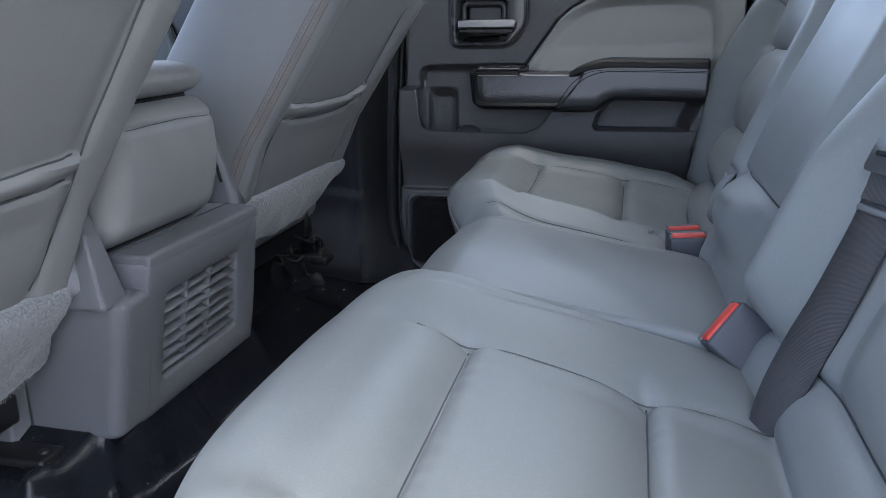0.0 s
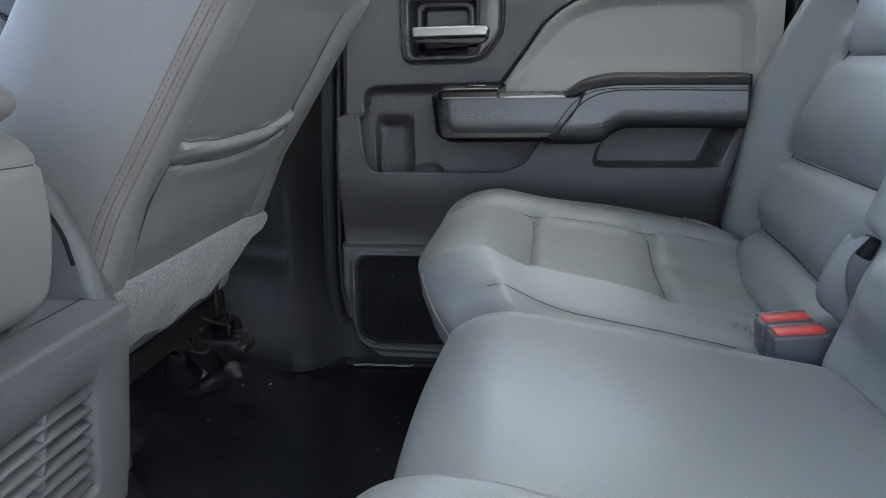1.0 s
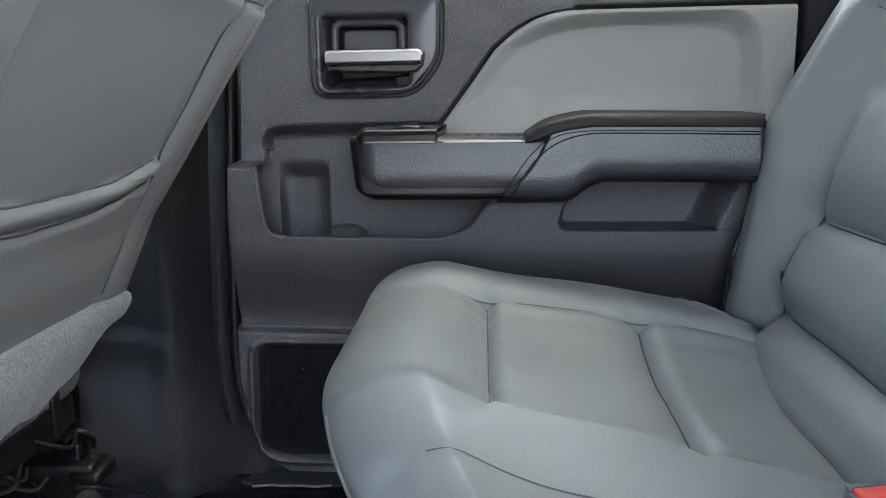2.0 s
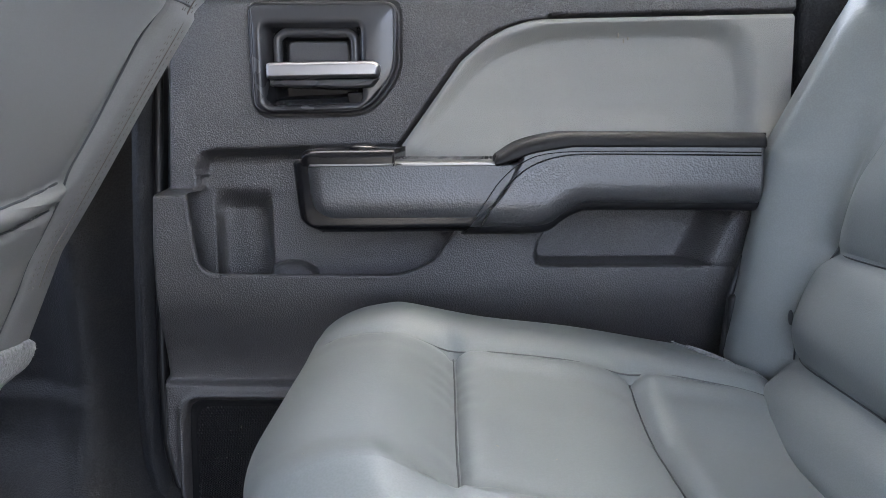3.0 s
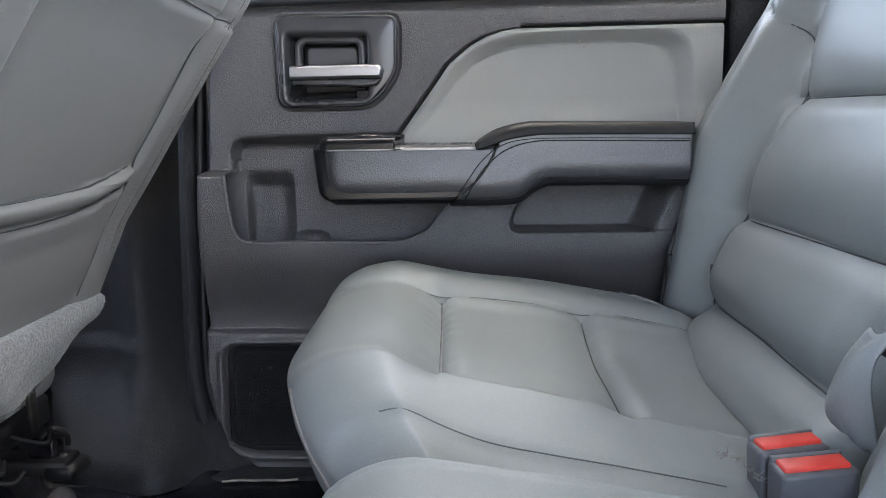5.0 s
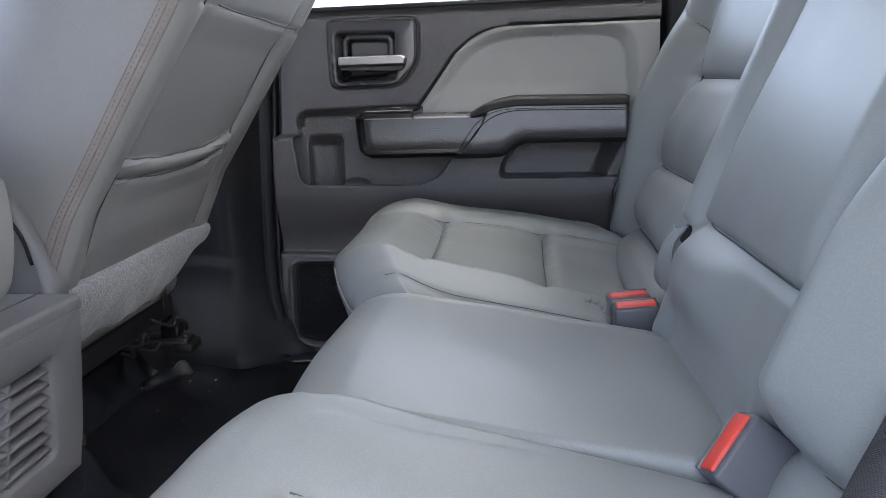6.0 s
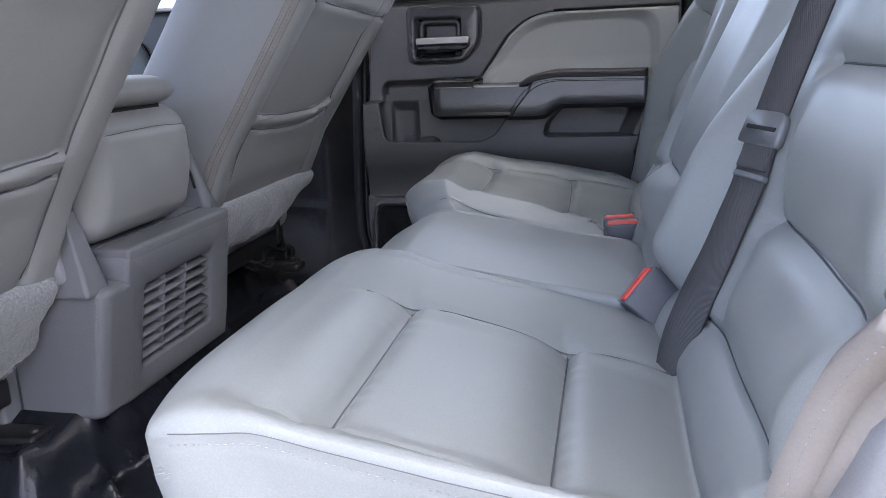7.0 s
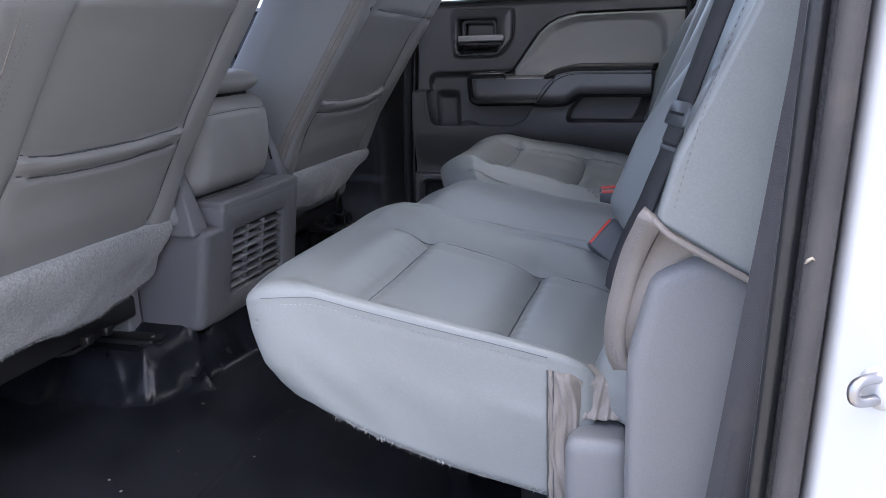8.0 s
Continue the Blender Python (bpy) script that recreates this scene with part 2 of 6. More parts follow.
def tube(path, radius, sides=8, flat=1.0):
    """A tube along a path of points; radius: one value, or one a point."""
    bm = bmesh.new()
    path = [Vector(p) for p in path]
    rows = []
    side = None
    for i, p in enumerate(path):
        t = (path[min(i + 1, len(path) - 1)] - path[max(i - 1, 0)]).normalized()
        if side is None:
            side = t.cross(Vector((0, 0, 1)) if abs(t.z) < 0.9 else Vector((1, 0, 0))).normalized()
        side = (side - t * side.dot(t)).normalized()
        up = side.cross(t)
        r = radius[i] if isinstance(radius, (list, tuple)) else radius
        rows.append([bm.verts.new(p + side * math.cos(a) * r + up * math.sin(a) * r * flat) for a in [2 * math.pi * k / sides for k in range(sides)]])
    for a, b in zip(rows[:-1], rows[1:]):
        for k in range(sides):
            bm.faces.new((a[k], a[(k + 1) % sides], b[(k + 1) % sides], b[k]))
    bm.faces.new(rows[0][::-1]), bm.faces.new(rows[-1])
    return bm


def soft_box(lo, hi, r, step, warp=None):
    """A box with rounded edges as a fine quad mesh: points, normals before warping, faces, face centres. warp(P, N) gives the final points."""
    lo, hi = np.array(lo, float), np.array(hi, float)
    r = np.minimum(np.array(r, float) * np.ones(3), (hi - lo) / 2 - 1e-4)
    cuts = []
    for a in range(3):
        n = max(2, int(round((hi[a] - lo[a] - 2 * r[a]) / step)))
        k = max(4, int(math.ceil(r[a] * 1.2 / step)))
        edge = (1 - np.tan(np.linspace(math.pi / 4, 0, k, endpoint=False))) * r[a]
        cuts.append(np.concatenate([lo[a] + edge, np.linspace(lo[a] + r[a], hi[a] - r[a], n + 1), (hi[a] - edge)[::-1]]))
    V, F, base = [], [], 0
    for a in range(3):
        b, c = (a + 1) % 3, (a + 2) % 3
        B, C = np.meshgrid(cuts[b], cuts[c], indexing="ij")
        nb, nc = B.shape
        idx = np.arange(nb * nc).reshape(nb, nc)
        for side in (lo, hi):
            p = np.zeros((nb * nc, 3))
            p[:, a], p[:, b], p[:, c] = side[a], B.ravel(), C.ravel()
            q = np.stack([idx[:-1, :-1], idx[1:, :-1], idx[1:, 1:], idx[:-1, 1:]], -1).reshape(-1, 4)
            V.append(p)
            F.append((q if side is hi else q[:, ::-1]) + base)
            base += nb * nc
    V, F = np.vstack(V), np.vstack(F)
    _, first, inv = np.unique(np.round(V, 6), axis=0, return_index=True, return_inverse=True)
    V, F = V[first], inv.ravel()[F]
    core = np.clip(V, lo + r, hi - r)
    d = (V - core) / r
    d /= np.linalg.norm(d, axis=1, keepdims=True)
    P = core + d * r
    N = d / r
    N /= np.linalg.norm(N, axis=1, keepdims=True)
    centre, cn = P[F].mean(1), N[F].mean(1)
    P0 = P
    if warp:
        P = warp(P.copy(), N)
    return P, F, centre, cn, P0, N


def on_skin(P, P0, pick, flat, lift):
    """Places 2D points on a warped skin: pick: mask of its vertices; flat: their two coordinates before warping, and the points."""
    (a, c), pts = flat
    A, B, Q = a[pick], c[pick], P[pick]
    out = []
    for u, w in pts:
        d = np.hypot(A - u, B - w)
        k = np.argpartition(d, 5)[:5]
        g = 1 / (d[k] + 1e-4) ** 2
        out.append((Q[k] * g[:, None]).sum(0) / g.sum() + np.array(lift))
    out = np.array(out)
    for _ in range(5):
        out[1:-1] = (out[:-2] + 2 * out[1:-1] + out[2:]) / 4
    return out


def dense(pts, n):
    """n points evenly along a 2D polyline."""
    p = np.array(pts, float)
    L = np.concatenate([[0], np.cumsum(np.hypot(*np.diff(p, axis=0).T))])
    s = np.linspace(0, L[-1], n)
    return np.stack([np.interp(s, L, p[:, 0]), np.interp(s, L, p[:, 1])], 1)


def split(P, F, labels):
    """Takes one mesh apart by a label a face."""
    out = {}
    for name in dict.fromkeys(labels.tolist()):
        f = F[labels == name]
        used, inv = np.unique(f, return_inverse=True)
        out[name] = (P[used], inv.reshape(f.shape))
    return out


def pieces(path, length, gap, width, lift, height):
    """Stitches along a path as one mesh of little lozenge prisms; lift: direction out of the surface."""
    pts = np.array(path, float)
    L = np.concatenate([[0], np.cumsum(np.linalg.norm(np.diff(pts, axis=0), axis=1))])
    v, f = [], []
    s = 0.0
    lift = np.array(lift, float)
    while s + length < L[-1]:
        a = np.array([np.interp(s, L, pts[:, k]) for k in range(3)])
        b = np.array([np.interp(s + length, L, pts[:, k]) for k in range(3)])
        t = (b - a) / max(np.linalg.norm(b - a), 1e-9)
        w = np.cross(t, lift)
        w /= max(np.linalg.norm(w), 1e-9)
        m = (a + b) / 2
        k = len(v)
        v += [a, m + w * width / 2, b, m - w * width / 2, m + lift * height, m - lift * height]
        f += [(k, k + 1, k + 4), (k + 1, k + 2, k + 4), (k + 2, k + 3, k + 4), (k + 3, k, k + 4), (k + 1, k, k + 5), (k + 2, k + 1, k + 5), (k + 3, k + 2, k + 5), (k, k + 3, k + 5)]
        s += length + gap
    return v, f


def ribbon(path, across, width, thick):
    """A strap along a path; across: the direction of its width at each point."""
    v, f = [], []
    pts = np.array(path, float)
    for i, p in enumerate(pts):
        t = pts[min(i + 1, len(pts) - 1)] - pts[max(i - 1, 0)]
        w = np.array(across[i] if isinstance(across, list) else across, float)
        w -= t * np.dot(w, t) / np.dot(t, t)
        w /= np.linalg.norm(w)
        n = np.cross(t, w)
        n /= np.linalg.norm(n)
        wide = width[i] if isinstance(width, list) else width
        for a, b in ((-1, -1), (0, -1), (1, -1), (1, 1), (0, 1), (-1, 1)):
            v.append(p + w * a * wide / 2 + n * b * thick / 2 * (1.6 if a else 1))
    for i in range(len(pts) - 1):
        for k in range(6):
            f.append((i * 6 + k, i * 6 + (k + 1) % 6, i * 6 + 6 + (k + 1) % 6, i * 6 + 6 + k))
    f += [(5, 4, 3, 2, 1, 0), tuple((len(pts) - 1) * 6 + k for k in range(6))]
    return v, f


def curve_pts(ctrl, n):
    """A smooth path through control points."""
    c = np.array(ctrl, float)
    t = np.arange(len(c))
    m = np.gradient(c, axis=0)
    out = []
    for s in np.linspace(0, len(c) - 1, n):
        i = min(int(s), len(c) - 2)
        u = s - i
        out.append(c[i] * (2 * u ** 3 - 3 * u ** 2 + 1) + m[i] * (u ** 3 - 2 * u ** 2 + u) + c[i + 1] * (-2 * u ** 3 + 3 * u ** 2) + m[i + 1] * (u ** 3 - u ** 2))
    return np.array(out)


def fringe(path, out_dir, count, length, seed):
    """Loose fibres along an edge, as one mesh of thin triangles."""
    rng = np.random.RandomState(seed)
    pts = np.array(path, float)
    L = np.concatenate([[0], np.cumsum(np.linalg.norm(np.diff(pts, axis=0), axis=1))])
    v, f = [], []
    for _ in range(count):
        s = rng.rand() * L[-1]
        p = np.array([np.interp(s, L, pts[:, k]) for k in range(3)]) + rng.randn(3) * 0.001
        d = np.array(out_dir, float) + rng.randn(3) * 0.45
        d *= length * (0.4 + rng.rand()) / np.linalg.norm(d)
        w = rng.randn(3)
        w *= 0.0005 / np.linalg.norm(w)
        k = len(v)
        v += [p + w, p - w, p + d]
        f.append((k, k + 1, k + 2))
    return v, f


def sheet(rows, back, thick):
    """A cloth sheet from a grid of points, with thickness and closed edges."""
    n, m = rows.shape[:2]
    front = rows.reshape(-1, 3)
    rear = front + np.array(back) * thick / np.linalg.norm(back)
    idx = np.arange(n * m).reshape(n, m)
    q = np.stack([idx[:-1, :-1], idx[1:, :-1], idx[1:, 1:], idx[:-1, 1:]], -1).reshape(-1, 4)
    f = q.tolist() + (q[:, ::-1] + n * m).tolist()
    loop = list(idx[:, 0]) + list(idx[-1, 1:]) + list(idx[-2::-1, -1]) + list(idx[0, -2:0:-1])
    for i, k in zip(loop, loop[1:] + loop[:1]):
        f.append((int(k), int(i), int(i) + n * m, int(k) + n * m))
    return np.vstack([front, rear]), f


def local_box(size, at, axes, bevel):
    bm = box(-size[0] / 2, -size[1] / 2, -size[2] / 2, size[0] / 2, size[1] / 2, size[2] / 2, bevel, 3)
    bm.transform(Matrix.Translation(at) @ axes.to_4x4())
    return bm


def axes_of(up, side):
    up, side = Vector(up).normalized(), Vector(side)
    side = (side - up * side.dot(up)).normalized()
    return Matrix((side, up.cross(side), up)).transposed()


CY = 1.195          # the middle of the cab
FLOOR = 0.262

# ---- the setting: ground, floor, cab shell ----
def ground_sheet():
    n = 40
    xs = np.sign(np.linspace(-1, 1, n)) * np.abs(np.linspace(-1, 1, n)) ** 3 * 900
    X, Y = np.meshgrid(xs, xs, indexing="ij")
    idx = np.arange(n * n).reshape(n, n)
    q = np.stack([idx[:-1, :-1], idx[1:, :-1], idx[1:, 1:], idx[:-1, 1:]], -1).reshape(-1, 4)
    return np.stack([X.ravel(), Y.ravel(), np.full(n * n, -0.34)], 1), q


setting("ground", ground_sheet(), GRAVEL, "pale concrete lot outside the truck", "ground")


TUNNEL = [(-0.455, 1.20), (-0.470, 1.04), (-0.478, 0.985), (-0.499, 0.893), (-0.514, 0.874), (-0.76, 0.852), (-1.95, 0.845), (-1.95, 1.20)]


def floor_height(X, Y):
    """Rubber floor: flat behind, a tunnel under the near front seat and a raised step under the far one."""
    off = np.abs(Y - CY)
    far_edge = 0.455 + 0.16 * sstep(off, 0.22, 0.36)               # where the step begins
    far = sstep(-X, far_edge, far_edge + 0.06)
    near = 1 - sstep(inside_dist(X, Y, TUNNEL), -0.042, 0.016)
    side = sstep(Y, CY - 0.06, CY + 0.06)
    rise = near * (1 - side) + far * side
    z = FLOOR + 0.080 * rise
    z = z + 0.022 * sstep(-X, 0.44, 0.50) * (1 - sstep(off, 0.17, 0.25))
    face = 4 * rise * (1 - rise)                                  # strongest half way up the step
    # hollows, pleats and lumps where the vinyl is drawn round the seat feet
    for x, y, w, h in ((-0.512, 1.045, 0.020, -0.026), (-0.478, 0.998, 0.016, -0.022), (-0.655, 0.868, 0.030, 0.012), (-0.72, 0.86, 0.03, -0.010), (-0.470, 0.950, 0.018, 0.012), (-0.595, 1.855, 0.024, 0.010)):
        z = z + h * gauss(np.hypot(X - x, Y - y), w)
    for a, b, w, h in (((-0.512, 0.908), (-0.500, 0.874), 0.0045, 0.0040), ((-0.590, 0.895), (-0.548, 0.862), 0.010, 0.008), ((-0.500, 1.010), (-0.452, 0.958), 0.009, 0.014), ((-0.470, 0.985), (-0.440, 0.955), 0.007, 0.010),
                       ((-0.610, 1.820), (-0.572, 1.902), 0.011, 0.016), ((-0.640, 1.870), (-0.566, 1.896), 0.009, 0.012), ((-0.47, 1.74), (-0.56, 1.80), 0.010, 0.005), ((-0.535, 0.88), (-0.535, 0.93), 0.012, 0.006)):
        z = z + h * gauss(seg_dist(X, Y, [a, b]), w)
    ripple = 0.0012 * np.sin(9 * X + 14 * Y) + 0.0008 * np.sin(31 * X - 17 * Y + 1) * sstep(-X, 0.3, 0.5)
    ripple = ripple + face * (0.0030 * np.sin(44 * Y + 52 * X) + 0.0020 * np.sin(95 * Y - 70 * X + 2 * np.sin(30 * X)))
    z = z + ripple + 0.0035 * gauss(seg_dist(X, Y, [(-0.30, 0.40), (-0.258, 0.64), (-0.268, 0.90)]), 0.006)
    return z + 0.05 * sstep(off, 0.745, 0.80) * sstep(-X, 0.36, 0.44)


def floor_mesh():
    xs = np.concatenate([np.linspace(-1.9, -0.85, 22), np.linspace(-0.84, -0.38, 150), np.linspace(-0.376, 0.10, 96), np.linspace(0.12, 0.62, 16)])
    ys = np.concatenate([np.linspace(0.30, 0.80, 84), np.linspace(0.804, 1.06, 84), np.linspace(1.066, 2.08, 170)])
    X, Y = np.meshgrid(xs, ys, indexing="ij")
    idx = np.arange(X.size).reshape(X.shape)
    q = np.stack([idx[:-1, :-1], idx[1:, :-1], idx[1:, 1:], idx[:-1, 1:]], -1).reshape(-1, 4)
    return np.stack([X.ravel(), Y.ravel(), floor_height(X, Y).ravel()], 1), q


setting("floor", floor_mesh(), FLOOR_MAT, "glossy black vinyl floor with a raised step under the front seats", "floor", smooth=True)
setting("floor_pan", box(-1.9, 0.28, 0.10, 0.62, 2.12, 0.215), STEEL, "painted steel floor pan under the vinyl", "floor pan")
setting("ceiling", box(-1.35, 0.30, 1.47, 0.62, 2.10, 1.51, 0.01), HEADLINER, "pale grey cloth headliner under the roof", "ceiling")


def wall_with_hole(axis, at, thick, a0, a1, z0, z1, holes):
    """An upright wall across x or y, put together from blocks round its openings."""
    bm = bmesh.new()
    cuts_a = sorted({a0, a1, *[h[0] for h in holes], *[h[1] for h in holes]})
    cuts_z = sorted({z0, z1, *[h[2] for h in holes], *[h[3] for h in holes]})
    for p, q in zip(cuts_a[:-1], cuts_a[1:]):
        for u, w in zip(cuts_z[:-1], cuts_z[1:]):
            ma, mz = (p + q) / 2, (u + w) / 2
            if any(h[0] < ma < h[1] and h[2] < mz < h[3] for h in holes):
                continue
            lo, hi = ((at, p, u), (at + thick, q, w)) if axis == "x" else ((p, at, u), (q, at + thick, w))
            bmesh.ops.create_cube(bm, size=1, matrix=Matrix.Translation([(m + n) / 2 for m, n in zip(lo, hi)]) @ Matrix.Diagonal([*[n - m for m, n in zip(lo, hi)], 1]))
    return bm


setting("wall_rear", wall_with_hole("x", 0.60, 0.05, 0.30, 2.10, 0.20, 1.50, [(0.46, 1.93, 1.00, 1.40)]), DOOR_PLAIN, "dark trimmed rear wall of the cab with its window", "wall")
setting("wall_front", wall_with_hole("x", -1.90, 0.05, 0.26, 2.14, 0.10, 1.00, []), CONSOLE, "dark dashboard bulkhead", "wall")
setting("wall_left_front", wall_with_hole("y", 0.26, 0.045, -1.90, -0.665, 0.10, 1.50, [(-1.60, -0.72, 0.95, 1.42)]), CONSOLE, "closed dark front door with its window opening", "wall")
setting("wall_left", box(-0.66, 0.26, 0.20, -0.56, 0.33, 1.48, 0.015, 3), DOOR_PLAIN, "dark post between the open doorways", "door post", smooth=True)
setting("wall_right", wall_with_hole("y", 2.135, 0.05, -1.90, 0.65, 0.10, 1.50, [(-1.6, -0.60, 0.952, 1.42), (-0.36, 0.36, 0.945, 1.40)]), PAINT, "white steel body side with window openings", "wall")
for nm, a0, a1 in (("window_1", -0.36, 0.36), ("window_2", -1.6, -0.60)):
    w = tagged(part(nm, box(a0, 2.155, 0.93, a1, 2.160, 1.42), GLASS, smooth=False), "clear side window glass above the door", "window", kind="structure")
    w.visible_shadow = False
w = tagged(part("window_3", box(0.622, 0.50, 1.03, 0.626, 1.89, 1.37), GLASS, smooth=False), "clear rear window of the cab", "window", kind="structure")
w.visible_shadow = False

# body corner behind the open doorway, with its seal and latch loop
PX = 0.0492                                                       # lean of the post, x per z


def leaning(bm, k=PX, z0=0.7):
    for v in bm.verts:
        v.co.x += k * (v.co.z - z0)
    return bm


def corner_post():
    o = [(0.4140, 0.3205), (0.4205, 0.3180), (0.500, 0.200), (0.90, 0.150), (0.90, 0.3205)]
    o = outline(o, [0.001, 0.004, 0.02, 0.01, 0.004], 60)
    return loft([np.stack([o[:, 0], o[:, 1], np.full(60, z)], 1) for z in (-0.10, 0.3, 0.7, 1.1, 1.5)], True, True)


setting("door_post", leaning(corner_post()), PAINT, "white painted body corner at the open doorway", "door post", smooth=True)
setting("post_trim", leaning(box(0.3985, 0.325, 0.20, 0.60, 0.395, 1.50, 0.012, 3)), PILLAR, "dark grey plastic trim on the rear post", "pillar trim", smooth=True)
setting("door_seal", leaning(tube([(0.4108, 0.313, 0.15), (0.4108, 0.313, 0.5), (0.4108, 0.313, 0.9), (0.4108, 0.313, 1.48)], 0.0078, 14)), SEAL, "dusty black rubber seal along the doorway", "seal", smooth=True)
setting("seal_lip", leaning(tube([(0.3968, 0.333, 0.15), (0.3968, 0.333, 0.5), (0.3968, 0.333, 0.9), (0.3968, 0.333, 1.48)], 0.0065, 10)), DOOR_PLAIN, "soft inner lip of the doorway seal", "seal", smooth=True)
part("scuff_mark", tube([(0.4036, 0.3086, 0.7065), (0.4052, 0.3073, 0.7090), (0.4068, 0.3064, 0.7105), (0.4082, 0.3058, 0.7095)], [0.0008, 0.0024, 0.0018, 0.0006], 7, 0.5), SCUFF, bpy.data.objects["door_seal"])

striker = thing("door_striker", (0.444, 0.283, 0.645), "polished steel latch loop bolted to the white body corner", "latch")
part("washer", tube([(0.4465, 0.2855, 0.645), (0.4405, 0.2805, 0.645)], 0.012, 16), PAINT, striker)
part("loop", tube(curve_pts([(0.446, 0.284, 0.6515), (0.434, 0.2765, 0.6515), (0.4285, 0.273, 0.6495), (0.427, 0.272, 0.645), (0.4285, 0.273, 0.6405), (0.434, 0.2765, 0.6385), (0.446, 0.284, 0.6385)], 34), 0.0032, 10), CHROME, striker)

# ---- far post between front and rear door ----
def far_post():
    """Moulded post trim: a rounded rib above, flaring into the sill."""
    zs = np.linspace(0.262, 1.46, 120)
    us = np.linspace(-0.80, -0.408, 110)
    U, Z = np.meshgrid(us, zs, indexing="ij")
    rib = -0.508 - 0.02 * (Z - 0.6)
    flare = 1 - sstep(Z, 0.27, 0.46)
    depth = 0.055 * gauss(U - rib, 0.036) + 0.045 * sstep(-U, 0.47, 0.56)
    step = 0.010 * (1 - sstep(Z, 0.445, 0.452)) * sstep(-U, 0.42, 0.44)
    off = -0.085 + depth + step + flare ** 2 * (0.085 + 0.03 * sstep(-U, 0.30, 0.5))
    U2 = U + flare ** 2.2 * 0.075 * sstep(U, -0.62, -0.42)
    v = np.stack([U2.ravel(), -off.ravel(), Z.ravel()], 1)
    m = np.array(pose(0, 2.002, 0, 0, 0, -3))
    v = v @ m[:3, :3].T + m[:3, 3]
    idx = np.arange(U.size).reshape(U.shape)
    q = np.stack([idx[:-1, :-1], idx[1:, :-1], idx[1:, 1:], idx[:-1, 1:]], -1).reshape(-1, 4)
    return v, q


setting("post_trim_far", far_post(), PILLAR, "dark grey moulded post trim with a rounded rib", "pillar trim", smooth=True)

# ---- far rear door ----
DOOR = thing("door_1", (0, 2.002, 0), "closed rear door with dark grained trim and a pale padded panel", "door", turn=-3)
DOOR["kind"] = "structure"
POCKET = [(-0.337, 0.610), (-0.352, 0.757), (-0.19, 0.760), (-0.02, 0.760), (0.02, 0.730), (-0.005, 0.690), (-0.036, 0.660), (-0.062, 0.625), (-0.098, 0.609)]
CUP = [(0.046, 0.622), (0.056, 0.655), (0.088, 0.690), (0.34, 0.690), (0.34, 0.622)]
GRILLE = [(-0.372, 0.300), (-0.367, 0.457), (-0.16, 0.457), (-0.16, 0.290), (-0.33, 0.290)]
PADZ = [0.735, 0.753, 0.80, 0.852, 0.875, 0.888, 0.895, 0.8985]
PADU = [-0.118, -0.107, -0.072, -0.034, -0.006, 0.018, 0.042, 0.070]

BEZEL_LINE = [tuple(q) for q in outline([(-0.272, 0.797), (-0.2725, 0.921), (-0.103, 0.918), (-0.1045, 0.842), (-0.138, 0.797)], [0.018, 0.014, 0.014, 0.05, 0.05], 60)]


